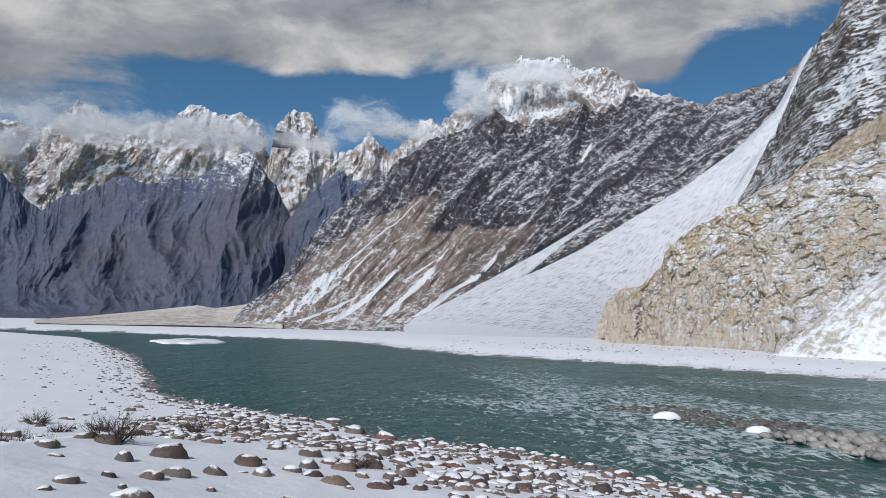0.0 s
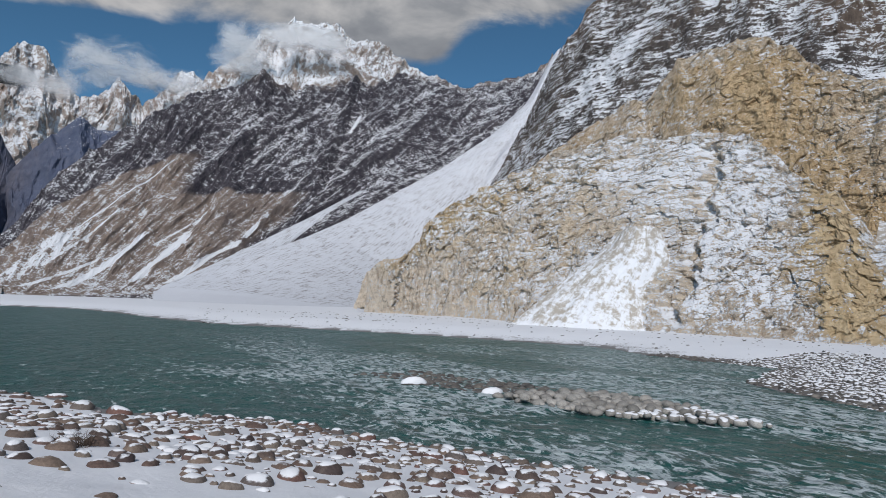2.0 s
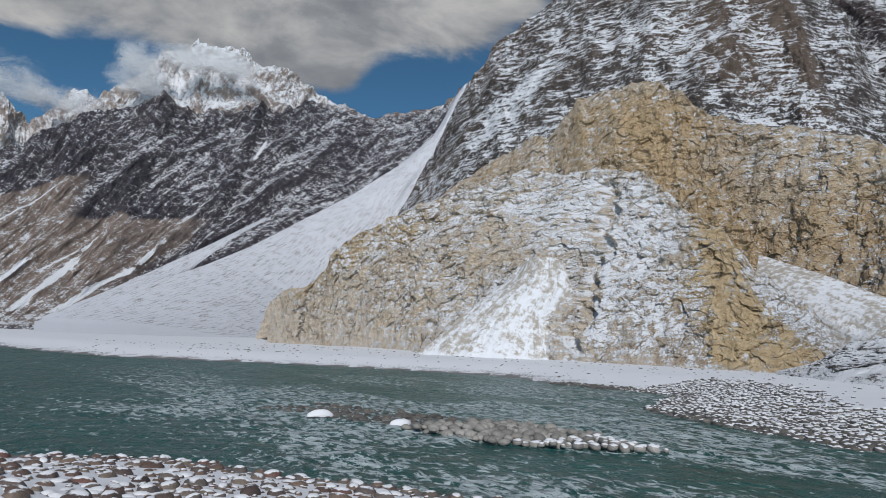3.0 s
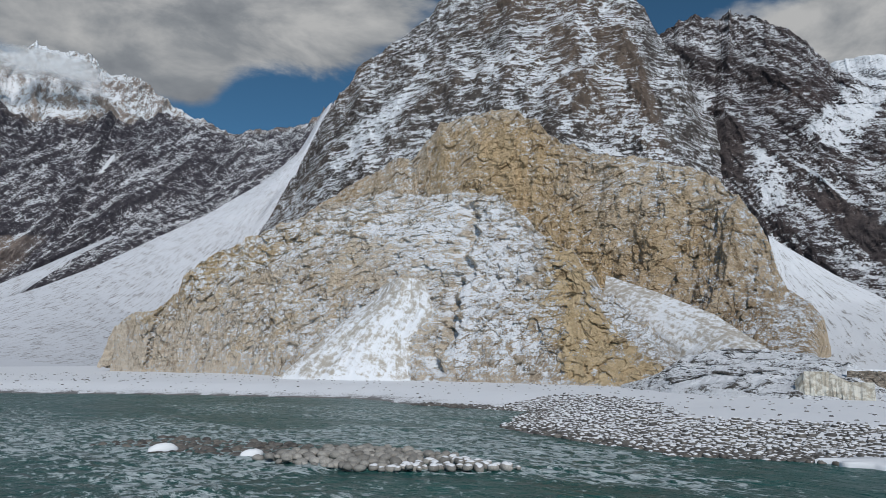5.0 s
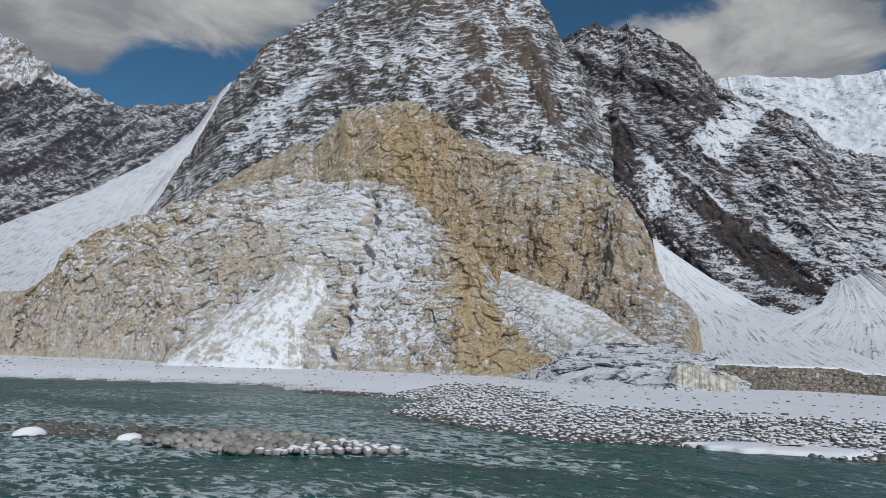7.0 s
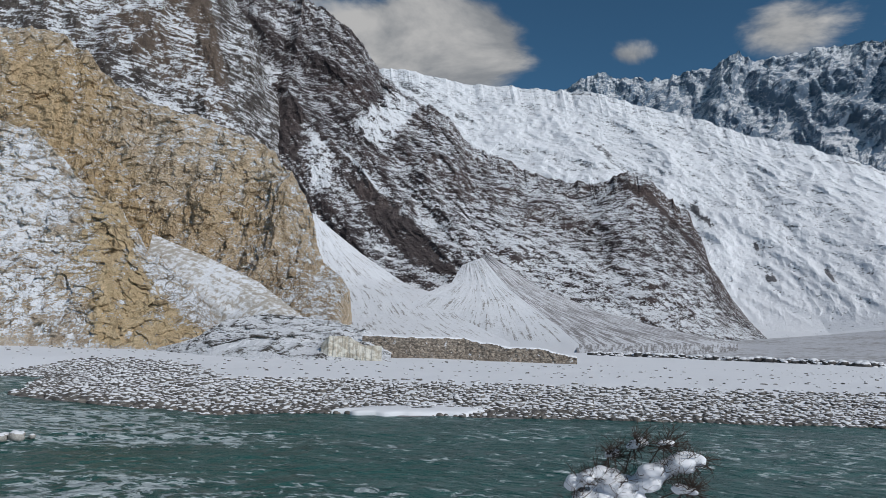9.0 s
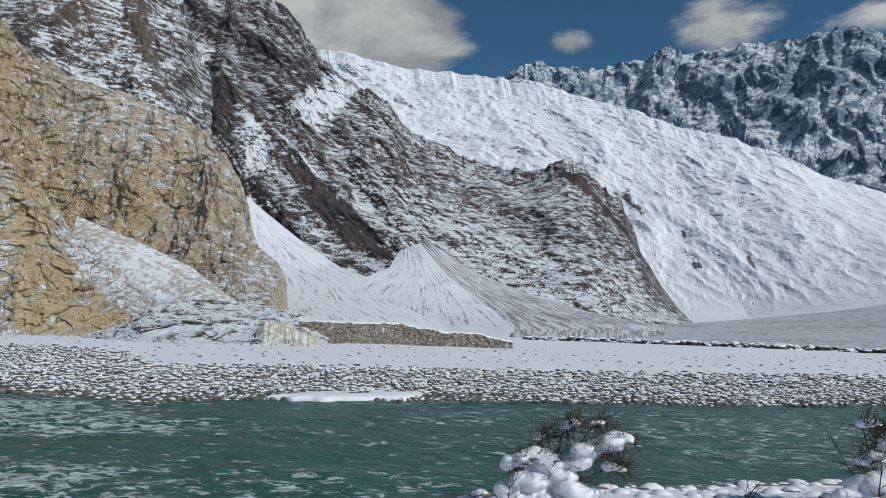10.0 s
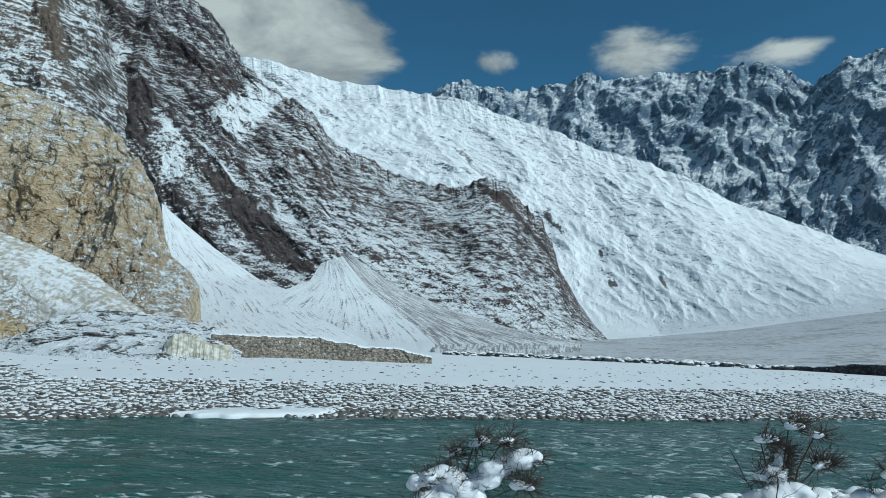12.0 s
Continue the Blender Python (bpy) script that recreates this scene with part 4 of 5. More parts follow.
ground = grid_mesh("ground", np.stack([X, Y, floor_height(X, Y)], -1), M_GROUND, True, gravel)
tagged(ground, "snow-covered river flats and banks", "ground", kind="structure")

mw, n = surface("river_water")
p = n.add("ShaderNodeNewGeometry").outputs["Position"]
flow = n.stretch(p, (1.0, 0.6, 1), (0, 0, 25))
ripple = n.noise(flow, 1.3, 6, 0.62, 0.6)
swell = n.noise(flow, 0.3, 4, 0.55, 0.5)
foam_n = n.noise(flow, 2.2, 8, 0.72, 0.6)
fleck = n.noise(flow, 1.0, 5, 0.6, 0.8)
crest = n.math("SUBTRACT", 1.0, n.math("MULTIPLY", n.math("ABSOLUTE", n.math("SUBTRACT", fleck, 0.5)), 9.0))
foam_n = n.math("ADD", foam_n, n.math("MULTIPLY", n.math("MAXIMUM", crest, -1.0), 0.075))
rapid = n.add("ShaderNodeAttribute")
rapid.attribute_name = "snow"
foam = n.step(n.math("ADD", foam_n, n.math("MULTIPLY", rapid.outputs["Fac"], 0.125)), 0.635, 0.69)
body = n.mix(n.noise(flow, 0.12, 4, 0.55), (0.010, 0.06, 0.057, 1), (0.02, 0.12, 0.108, 1))
colour = n.mix(n.math("MULTIPLY", foam, 0.8), body, (0.62, 0.7, 0.72, 1))
bmp = n.add("ShaderNodeBump", Height=n.math("ADD", ripple, n.math("MULTIPLY", swell, 2.0)), Distance=0.6, Strength=1.0)
finish(n, colour, n.math("MULTIPLY_ADD", foam, 0.4, 0.3), bmp.outputs[0], 0.17)

wt = np.linspace(radians(-60), radians(150), 520)
wr = np.geomspace(8, 420, 300)
TH, RR = np.meshgrid(wt, wr)
X, Y = RR * np.sin(TH), RR * np.cos(TH)
PW = np.stack([X * 0.9 + Y * 0.3, Y * 0.45 - X * 0.2, 0 * X], -1)
rapids = smooth(fbm(PW / 6, 3, 0.5, 77), 0.42, 0.62) * smooth(-RR, -110, -40) * (0.1 + 0.9 * smooth(X, -6, 8)) * (0.45 + 0.55 * smooth(Y, 6, 20))
for cx, cy, size in ((13, 19, 5), (9, 25, 5), (17, 15, 4), (5, 44, 6), (9, 38, 5), (19, 40, 6), (30, 24, 5)):
    rapids = np.maximum(rapids, np.exp(-((X - cx) ** 2 + (Y - cy) ** 2) / size ** 2) * (0.35 + 1.1 * fbm(PW / 3, 3, 0.5, 90)))
Zw = (fbm(PW / 2.2, 4, 0.55, 78, True) - 0.55) * 0.34 * rapids + (fbm(PW / 1.1, 3, 0.5, 79) - 0.5) * 0.1 * smooth(-RR, -90, -30)
keep = polygon_distance(X, Y, RIVER)
Zw = np.where(keep > 3, -1.3, Zw)
Zw = Zw - 0.0125 * np.clip(RR - 150, 0, 900) + 0.02
river = grid_mesh("river", np.stack([X, Y, Zw], -1), mw, True, rapids)
tagged(river, "fast teal river with white foam on its ripples", "river", kind="structure")


# ---------------------------------------------------------------- stones
def part(name, mesh, parent, label=""):
    ob = new(name, mesh)
    ob.parent = parent
    return tagged(ob, label)


def raw_mesh(name, verts, faces, materials, slots=None, shade=True):
    me = bpy.data.meshes.new(name)
    v, f = np.array(verts, np.float32), np.array(faces, np.int32)
    me.vertices.add(len(v))
    me.vertices.foreach_set("co", v.reshape(-1))
    me.loops.add(f.size)
    me.loops.foreach_set("vertex_index", f.reshape(-1))
    me.polygons.add(len(f))
    me.polygons.foreach_set("loop_start", (np.arange(len(f)) * f.shape[1]).astype(np.int32))
    me.polygons.foreach_set("loop_total", np.full(len(f), f.shape[1], np.int32))
    for m in materials:
        me.materials.append(m)
    if slots is not None:
        me.polygons.foreach_set("material_index", np.array(slots, np.int32))
    me.polygons.foreach_set("use_smooth", np.full(len(f), shade))
    me.update(calc_edges=True)
    return me


def ball(level):
    bm = bmesh.new()
    bmesh.ops.create_icosphere(bm, subdivisions=level, radius=1)
    bm.verts.ensure_lookup_table()
    v = np.array([x.co[:] for x in bm.verts])
    f = np.array([[x.index for x in g.verts] for g in bm.faces])
    bm.free()
    return v, f


def stone_shape(level, seed, flat=0.6, top=0.06):
    """A worn river stone of unit size, a little fuller on top where snow lies: places, faces, slots."""
    rnd = random.Random(seed)
    v, f = ball(level)
    push = 1 + (fbm(v * 1.05 + seed * 3.7, 3, 0.45, seed) - 0.5) * 0.6
    s = np.array([1, rnd.uniform(0.62, 0.95), flat * rnd.uniform(0.8, 1.15)])
    w = v * push[:, None] * s
    w[:, 2] += top * 0.5 * smooth(v[:, 2], 0.55, 0.9)
    w[:, 2] = np.maximum(w[:, 2], -0.4)
    return w, f, np.zeros(len(f), int)


def stone_material(name, stops, wet=0.0, size=0.05, bare=0.84):
    m, n = surface(name)
    info = n.add("ShaderNodeObjectInfo").outputs["Random"]
    geo = n.add("ShaderNodeNewGeometry")
    pick = n.math("FRACT", n.math("ADD", info, geo.outputs["Random Per Island"]))
    colour = n.ramp(pick, stops)
    grain = n.noise(geo.outputs["Position"], 1 / size, 6, 0.7)
    blot = n.noise(geo.outputs["Position"], 0.12 / size, 4, 0.6)
    dark = n.mix(0.5, colour, (0.02, 0.018, 0.017, 1))
    colour = n.mix(n.step(grain, 0.3, 0.7), dark, colour)
    colour = n.mix(n.math("MULTIPLY", n.step(blot, 0.5, 0.75), 0.4), colour, (0.3, 0.26, 0.22, 1))
    nz = n.add("ShaderNodeSeparateXYZ", Vector=geo.outputs["Normal"]).outputs[2]
    lie = n.math("ADD", nz, n.math("MULTIPLY", n.math("SUBTRACT", blot, 0.5), 0.9))
    lie = n.math("ADD", lie, n.math("MULTIPLY", n.math("SUBTRACT", pick, 0.5), 0.16))
    snow = n.step(lie, bare - 0.05, bare + 0.05)
    colour = n.mix(snow, colour, (*SNOW, 1))
    b = n.add("ShaderNodeBump", Height=n.math("MULTIPLY_ADD", snow, 1.5, grain), Distance=size * 0.5, Strength=0.6)
    finish(n, colour, 0.7 - wet, b.outputs[0], 0.3)
    return m


BROWNS = [(0.0, (0.13, 0.085, 0.072)), (0.2, (0.24, 0.18, 0.14)), (0.4, (0.085, 0.062, 0.06)), (0.6, (0.25, 0.205, 0.165)), (0.8, (0.15, 0.13, 0.122)), (1.0, (0.2, 0.105, 0.085))]
GREYS = [(0.0, (0.07, 0.066, 0.063)), (0.25, (0.16, 0.15, 0.14)), (0.5, (0.09, 0.083, 0.078)), (0.75, (0.21, 0.2, 0.18)), (1.0, (0.12, 0.105, 0.09))]
PALES = [(0.0, (0.2, 0.195, 0.18)), (0.3, (0.44, 0.425, 0.39)), (0.6, (0.28, 0.27, 0.25)), (1.0, (0.52, 0.5, 0.46))]
M_STONE = stone_material("river_stone", BROWNS, bare=0.86)
M_STONE_WHITE = stone_material("snowed_stone", BROWNS, bare=0.6)
M_COBBLE = stone_material("grey_cobble", GREYS, 0.1, bare=0.78)
M_WET = stone_material("wet_cobble", GREYS, 0.25, bare=2.0)
M_PALE = stone_material("pale_cobble", PALES, 0.1, bare=2.0)
M_PALE_SNOW = stone_material("pale_snowed_cobble", PALES, 0.1, bare=0.72)
M_LOAF = stone_material("snow_loaf", GREYS, 0.0, bare=-0.15)
M_CAP = snow_material("snow_cushion", 0.08, dirt=-0.2, bump=0.3, fall=0.0)


def place_stones(rnd, count, where, sizes, sink=0.25):
    """Pick places on the ground: x, y, z, size, turn."""
    out = []
    tries = 0
    while len(out) < count and tries < 60:
        tries += 1
        x, y, keep = where(4000)
        pick = np.random.RandomState(rnd + tries).rand(len(x)) < keep
        x, y = x[pick], y[pick]
        z = floor_height(x, y)
        r = np.random.RandomState(rnd + 500 + tries)
        size = sizes[0] + (sizes[1] - sizes[0]) * r.rand(len(x)) ** 2.1
        turn = r.rand(len(x)) * 6.283
        out += [(a, b, c - s * sink * r.uniform(0.0, 1.0), s, t) for a, b, c, s, t in zip(x, y, z, size, turn)]
    return out[:count]


def spread(places, gap):
    """Leave out stones that would stand in one another."""
    kept, cells = [], {}
    for p in sorted(places, key=lambda q: -q[3]):
        k = (int(p[0] // 1.5), int(p[1] // 1.5))
        near = [q for dx in (-1, 0, 1) for dy in (-1, 0, 1) for q in cells.get((k[0] + dx, k[1] + dy), ())]
        if all((p[0] - q[0]) ** 2 + (p[1] - q[1]) ** 2 > ((p[3] + q[3]) * gap) ** 2 for q in near):
            kept.append(p)
            cells.setdefault(k, []).append(p)
    return kept


def joined_stones(name, places, shapes, materials, label, category, tilt=0.25, parent=None):
    vs, fs, ss, base = [], [], [], 0
    rnd = random.Random(len(places))
    for x, y, z, size, turn in places:
        v, f, s = shapes[rnd.randrange(len(shapes))]
        m = np.array(Euler((rnd.uniform(-tilt, tilt), rnd.uniform(-tilt, tilt), turn)).to_matrix())
        vs.append(v @ m.T * size + (x, y, z))
        fs.append(f + base)
        ss.append(s)
        base += len(v)
    me = raw_mesh(name, np.concatenate(vs), np.concatenate(fs), materials, np.concatenate(ss))
    ob = new(name, me)
    return tagged(ob, label, category, kind="stuff")


def near_bank(k):
    near_bank.turn += 1
    r = np.random.RandomState(900 + near_bank.turn)
    x, y = r.uniform(-16, 30, k), r.uniform(-18, 40, k)
    d = polygon_distance(x, y, RIVER)
    side = polygon_distance(x, y, NEAR_LAND) < 0
    p = np.stack([x, y, 0 * x], -1)
    patch = smooth(fbm(p / 4.0, 3, 0.5, 21), 0.3, 0.6)
    reach = np.where(x < -12, 4.0, np.where(x < 2, 12.0, 10.5))
    keep = side * (d > -0.4) * (1 - smooth(d, reach * 0.6, reach * 1.1)) * (0.3 + 0.7 * patch)
    keep = keep * np.where(x < -1, 0.12 + 0.88 * smooth(d, 2.0, 5.0), 1)
    keep = np.maximum(keep, side * (d > 0) * 0.02)
    return x, y, keep * (np.hypot(x, y) > 6)


near_bank.turn = 0
bank_stones = spread(place_stones(1, 9000, near_bank, (0.10, 0.37), 0.4), 0.93)
# the boulders that stand out at the water's edge
r_b = [(x, y, float(floor_height(np.array([x]), np.array([y]))[0]) - 0.02, s, i * 1.3) for i, (x, y, s) in enumerate(BOULDERS)]
bank_stones = r_b + [q for q in bank_stones if all((q[0] - b[0]) ** 2 + (q[1] - b[1]) ** 2 > (0.75 * (q[3] + b[3])) ** 2 for b in r_b)]
bank_stones = sorted(bank_stones, key=lambda q: q[0] ** 2 + q[1] ** 2)
shapes_hi, shapes_white = [], []
for k in range(14):
    v, f, sl = stone_shape(3, 30 + k)
    shapes_hi.append(raw_mesh("stone", v, f, [M_STONE], sl))
    shapes_white.append(raw_mesh("stone", v * (1, 1, 1.1), f, [M_STONE_WHITE], sl))
rnd = random.Random(5)
close = [q for q in bank_stones if q[3] > 0.13][:300]
chosen = set(close)
for x, y, z, size, turn in close:
    white = x > 13 and y < 9 and rnd.random() < 0.8
    ob = part("stone", (shapes_white if white else shapes_hi)[rnd.randrange(14)], ground)
    z -= 0.25 * size * white
    ob.matrix_world = Matrix.Translation((x, y, z)) @ Euler((rnd.uniform(-0.2, 0.2), rnd.uniform(-0.2, 0.2), turn)).to_matrix().to_4x4() @ Matrix.Scale(size, 4)
shapes_lo = [stone_shape(2, 60 + k) for k in range(16)]
rest = [q for q in bank_stones if q not in chosen]
white = [(x, y, z - 0.3 * size, size * 1.2, turn) for x, y, z, size, turn in rest if x > 13 and y < 9]
rest = [q for q in rest if not (q[0] > 13 and q[1] < 9)]
joined_stones("snowed_stones", white, shapes_lo, [M_STONE_WHITE], "river stones almost buried under rounded snow", "stones")
joined_stones("bank_stones", rest, shapes_lo, [M_STONE], "brown rounded river stones capped with snow", "stones")


def left_bank(k):
    left_bank.turn += 1
    r = np.random.RandomState(6000 + left_bank.turn)
    x, y = r.uniform(-60, -10, k), r.uniform(18, 110, k)
    d = polygon_distance(x, y, RIVER)
    side = polygon_distance(x, y, NEAR_LAND) < 0
    return x, y, side * (d > 0) * (0.5 * (1 - smooth(d, 0.5, 5)) + 0.05 * (1 - smooth(d, 5, 14)))


left_bank.turn = 0
pebbles = spread(place_stones(90, 900, left_bank, (0.07, 0.22)), 0.9)
joined_stones("pebbles", pebbles, [stone_shape(2, 80 + k) for k in range(6)], [M_STONE], "small dark pebbles strewn along the snowy bank", "pebbles")


def shore_points(lo, hi, seed, fade):
    state = {"turn": seed}

    def pick(k):
        state["turn"] += 1
        r = np.random.RandomState(state["turn"])
        x, y = r.uniform(*lo, k), r.uniform(*hi, k)
        d = polygon_distance(x, y, RIVER)
        side = polygon_distance(x, y, FAR_LAND) < 0
        return x, y, side * (d > -1.0) * (1 - smooth(d, fade * 0.55, fade))

    return pick


tiny = [stone_shape(2, 90 + k) for k in range(12)]
cobbles = spread(place_stones(40, 15000, shore_points((28, 75), (-40, 52), 4000, 13.0), (0.13, 0.36)), 0.62)
joined_stones("shore_cobbles", cobbles, tiny, [M_COBBLE], "grey cobbles with snow between them along the far shore", "cobbles")
wet = spread(place_stones(50, 5000, shore_points((28, 75), (-40, 60), 4400, 3.0), (0.14, 0.34)), 0.55)
bare = [stone_shape(2, 120 + k) for k in range(8)]
joined_stones("shore_cobbles", wet, bare, [M_WET], "wet dark cobbles at the waterline of the far shore", "cobbles")
specks = spread(place_stones(60, 1500, shore_points((0, 120), (-60, 150), 4800, 60.0), (0.10, 0.26)), 0.9)
joined_stones("scattered_stones", specks, tiny, [M_COBBLE], "small stones scattered on the snow flat", "stones")


def bar_points(k):
    bar_points.turn += 1
    r = np.random.RandomState(7000 + bar_points.turn)
    x, y = r.uniform(0, 30, k), r.uniform(15, 60, k)
    d = polygon_distance(x, y, BAR)
    return x, y, (d < -0.05) * 1.0


bar_points.turn = 0
bar_stones = spread(place_stones(70, 5000, bar_points, (0.17, 0.36), 0.2), 0.82)
rb = np.random.RandomState(71)
mid_bare = [stone_shape(2, 150 + k) for k in range(8)]
riffle = [(x, y, 0.02 - 0.05 * (i % 3), s, t) for i, (x, y, z, s, t) in enumerate(bar_stones) if y > 33]
upper = [(x, y, 0.06 + rb.uniform(0.0, 0.2), s, t) for x, y, z, s, t in bar_stones if 27 < y <= 33]
lower = [(x, y, 0.06 + rb.uniform(0.0, 0.2), s, t) for x, y, z, s, t in bar_stones if y <= 27]
joined_stones("riffle_stones", riffle, bare, [M_WET], "dark wet stones breaking the water above the gravel bar", "stones")
joined_stones("bar_cobbles", upper, mid_bare, [M_PALE], "bare pale cobbles on the gravel bar in the river", "cobbles")
joined_stones("bar_cobbles", lower, mid_bare, [M_PALE_SNOW], "snow-capped cobbles on the tail of the gravel bar", "cobbles")


def boulder(x, y, size, seed, label):
    v, f, s = stone_shape(3, seed, 0.75, 0.2)
    ob = new("boulder", raw_mesh("boulder", v * size * (1.25, 0.9, 0.8), f, [M_LOAF], s))
    ob.location = (x, y, 0.12)
    return tagged(ob, label, "boulder", "boulders in the river")


boulder(*RIVER_BOULDERS[0], 201, "large river boulder under a thick loaf of snow")
boulder(*RIVER_BOULDERS[1], 205, "small snow-covered boulder at the head of the gravel bar")


def slab(name, outline, z, thick, label):
    """A flat sheet of snow-covered ice with a rounded, uneven rim."""
    pts = np.array(outline)
    mid = pts.mean(0)
    ring = []
    for i in range(len(pts)):
        a, b = pts[i], pts[(i + 1) % len(pts)]
        for k in range(8):
            ring.append(a + (b - a) * k / 8)
    ring = np.array(ring)
    wob = (fbm(np.stack([ring[:, 0], ring[:, 1], 0 * ring[:, 0]], -1) * 1.3, 3, 0.5, 4) - 0.5)[:, None] * 0.3
    n = len(ring)
    rows = []
    for scale, dz in ((1.0, -0.2), (1.0, thick * 0.5), (0.96, thick), (0.6, thick * 1.3), (0.2, thick * 1.4)):
        q = mid + (ring - mid) * (scale + wob)
        rows.append(np.column_stack([q, np.full(n, z + dz) + (fbm(np.column_stack([q, np.zeros(n)]), 3) - 0.5) * 0.06]))
    xyz = np.stack(rows)
    xyz = np.concatenate([xyz, xyz[:, :1]], 1)
    return tagged(grid_mesh(name, xyz, M_CAP, True), label, "ice", kind="structure")


slab("ice_shelf", ICE_SHELF, 0.1, 0.16, "white snow shelf at the waterline")
slab("ice_island", ICE_ISLAND, 0.0, 0.3, "low snow-covered ice bank in the river")

# ---------------------------------------------------------------- roadside mound, wall and bank
ob = mountain("mound", L_CREST, L_FOOT, 300, 70, M_MOUND, 131, 0.8, 8, 0.6, 0.8, 5, 0.4, 4, blocky=((4, 0.5), (1.5, 0.25)), skirt=3, back=3, ledges=(0.9, 0.5, 0.05))
tagged(ob, "low rubble mound under snow at the cliff foot", "mound", kind="structure")


def wall_material(name, stops, size):
    m, n = surface(name)
    p = n.add("ShaderNodeNewGeometry").outputs["Position"]
    v = n.add("ShaderNodeTexVoronoi", Vector=n.stretch(p, (1, 1, 1.6)), Scale=1 / size)
    tone = n.add("ShaderNodeSeparateColor", Color=v.outputs["Color"]).outputs[0]
    colour = n.ramp(tone, stops)
    edge = n.step(v.outputs["Distance"], 0.45, 0.75)
    grain = n.noise(p, 6 / size, 5, 0.7)
    colour = n.mix(n.math("MULTIPLY", edge, 0.5), colour, (0.03, 0.028, 0.025, 1))
    colour = n.mix(n.math("MULTIPLY", n.step(n.noise(p, 1.4, 5, 0.7), 0.6, 0.68), 0.8), colour, (*SNOW, 1))
    b = n.add("ShaderNodeBump", Height=n.math("SUBTRACT", grain, v.outputs["Distance"]), Distance=size * 0.4, Strength=0.8)
    finish(n, colour, 0.85, b.outputs[0], 0.2)
    return m


M_WALL = wall_material("dry_stone", [(0.0, (0.2, 0.165, 0.135)), (0.5, (0.3, 0.255, 0.21)), (1.0, (0.42, 0.36, 0.3))], 0.32)
M_BANKROCK = stone_material("bank_rock", [(0.0, (0.04, 0.04, 0.045)), (0.5, (0.075, 0.072, 0.07)), (1.0, (0.12, 0.11, 0.105))], bare=0.6)
M_BANK = wall_material("dark_bank_stone", [(0.0, (0.035, 0.035, 0.04)), (0.5, (0.07, 0.07, 0.072)), (1.0, (0.11, 0.105, 0.1))], 0.7)


def stone_wall(name, top, thick, material, label, low=0.4, uneven=0.12, batter=0.25):
    """A rubble wall along a line of crest places: face, coping and rear, with snow on top as a part."""
    a = along(top, 260)
    way = np.gradient(a[:, :2], axis=0)
    way /= np.linalg.norm(way, axis=1)[:, None]
    side = np.stack([-way[:, 1], way[:, 0]], 1)
    side *= np.sign((side * -a[:, :2]).sum(1))[:, None]
    rows = []
    for k in np.linspace(0, 1, 26):
        z = low + (a[:, 2] - low) * k
        q = a[:, :2] + side * (thick / 2 + batter * (1 - k))[..., None] if np.ndim(k) else a[:, :2] + side * (thick / 2 + batter * (1 - k))
        rows.append(np.column_stack([q, z]))
    rows.append(np.column_stack([a[:, :2] - side * thick / 2, a[:, 2]]))
    rows.append(np.column_stack([a[:, :2] - side * thick / 2, np.full(len(a), low - 1)]))
    xyz = np.stack(rows)
    bump = facets(np.arange(xyz.shape[1])[None] * 0.19 + 0 * xyz[..., 2], xyz[..., 2] / 0.4, 7) * uneven
    xyz[:27, :, :2] += side[None] * bump[:27, :, None]
    xyz[24:27, :, 2] += (fbm(xyz[24:27] / 1.1, 3, 0.5, 9) - 0.5) * 0.5
    ob = grid_mesh(name, xyz, material, False)
    cap = np.stack([xyz[25] + (0, 0, -0.05), xyz[25] + (0, 0, 0.1), (xyz[25] + xyz[26]) / 2 + (0, 0, 0.2), xyz[26] + (0, 0, 0.1), xyz[26] + (0, 0, -0.3)])
    snow = grid_mesh("snow_cap", cap, M_CAP, True)
    snow.parent = ob
    return tagged(ob, label, "wall")


stone_wall("retaining_wall", WALL_TOP, 1.0, M_WALL, "long brown dry-stone retaining wall with snow on its coping")
stone_wall("road_wall", ROAD_WALL_TOP, 0.8, M_BANK, "dark stone road wall at the foot of the terrace", low=-0.6)
line = along(BANK_LINE, 420)
rr = np.random.RandomState(31)
bank = []
for x, y, z in line:
    for k in range(2):
        bank.append((x + rr.uniform(-2.5, 2.5), y + rr.uniform(-1, 1), z + rr.uniform(-1.2, 0.7), rr.uniform(0.35, 1.2), rr.uniform(0, 6.28)))
joined_stones("bank_rocks", bank, [stone_shape(2, 220 + k) for k in range(6)], [M_BANKROCK], "dark broken rocks along the road bank with snow on top", "rocks")

# frozen seep beside the wall
top = along(ICEFALL_TOP, 160)
rows = []
for k in np.linspace(0, 1, 24):
    q = top.copy()
    out = -q[:, :2] / np.linalg.norm(q[:, :2], axis=1)[:, None]
    q[:, 2] = top[:, 2] + (0.6 - top[:, 2]) * k
    swell = np.sin(np.pi * min(1, k * 1.3) * 0.5) * 1.6
    flute = (fbm(np.stack([np.arange(160) / 7.0, np.full(160, k * 0.8), np.zeros(160)], -1), 4, 0.55, 3, True) - 0.5) * 0.35
    q[:, :2] += out * (swell + flute)[:, None] if np.ndim(swell) else out * (swell + flute)[:, None]
    rows.append(q)
ob = grid_mesh("icefall", np.stack(rows), M_ICE, True)
tagged(ob, "creamy frozen seep with ribbed ice columns", "icefall", kind="structure")

# ---------------------------------------------------------------- shrubs and dry tufts
mt, n = surface("dark_twig")
p = n.add("ShaderNodeNewGeometry").outputs["Position"]
g = n.noise(p, 30, 5, 0.7)
finish(n, n.mix(g, (0.035, 0.024, 0.02, 1), (0.11, 0.08, 0.062, 1)), 0.85)


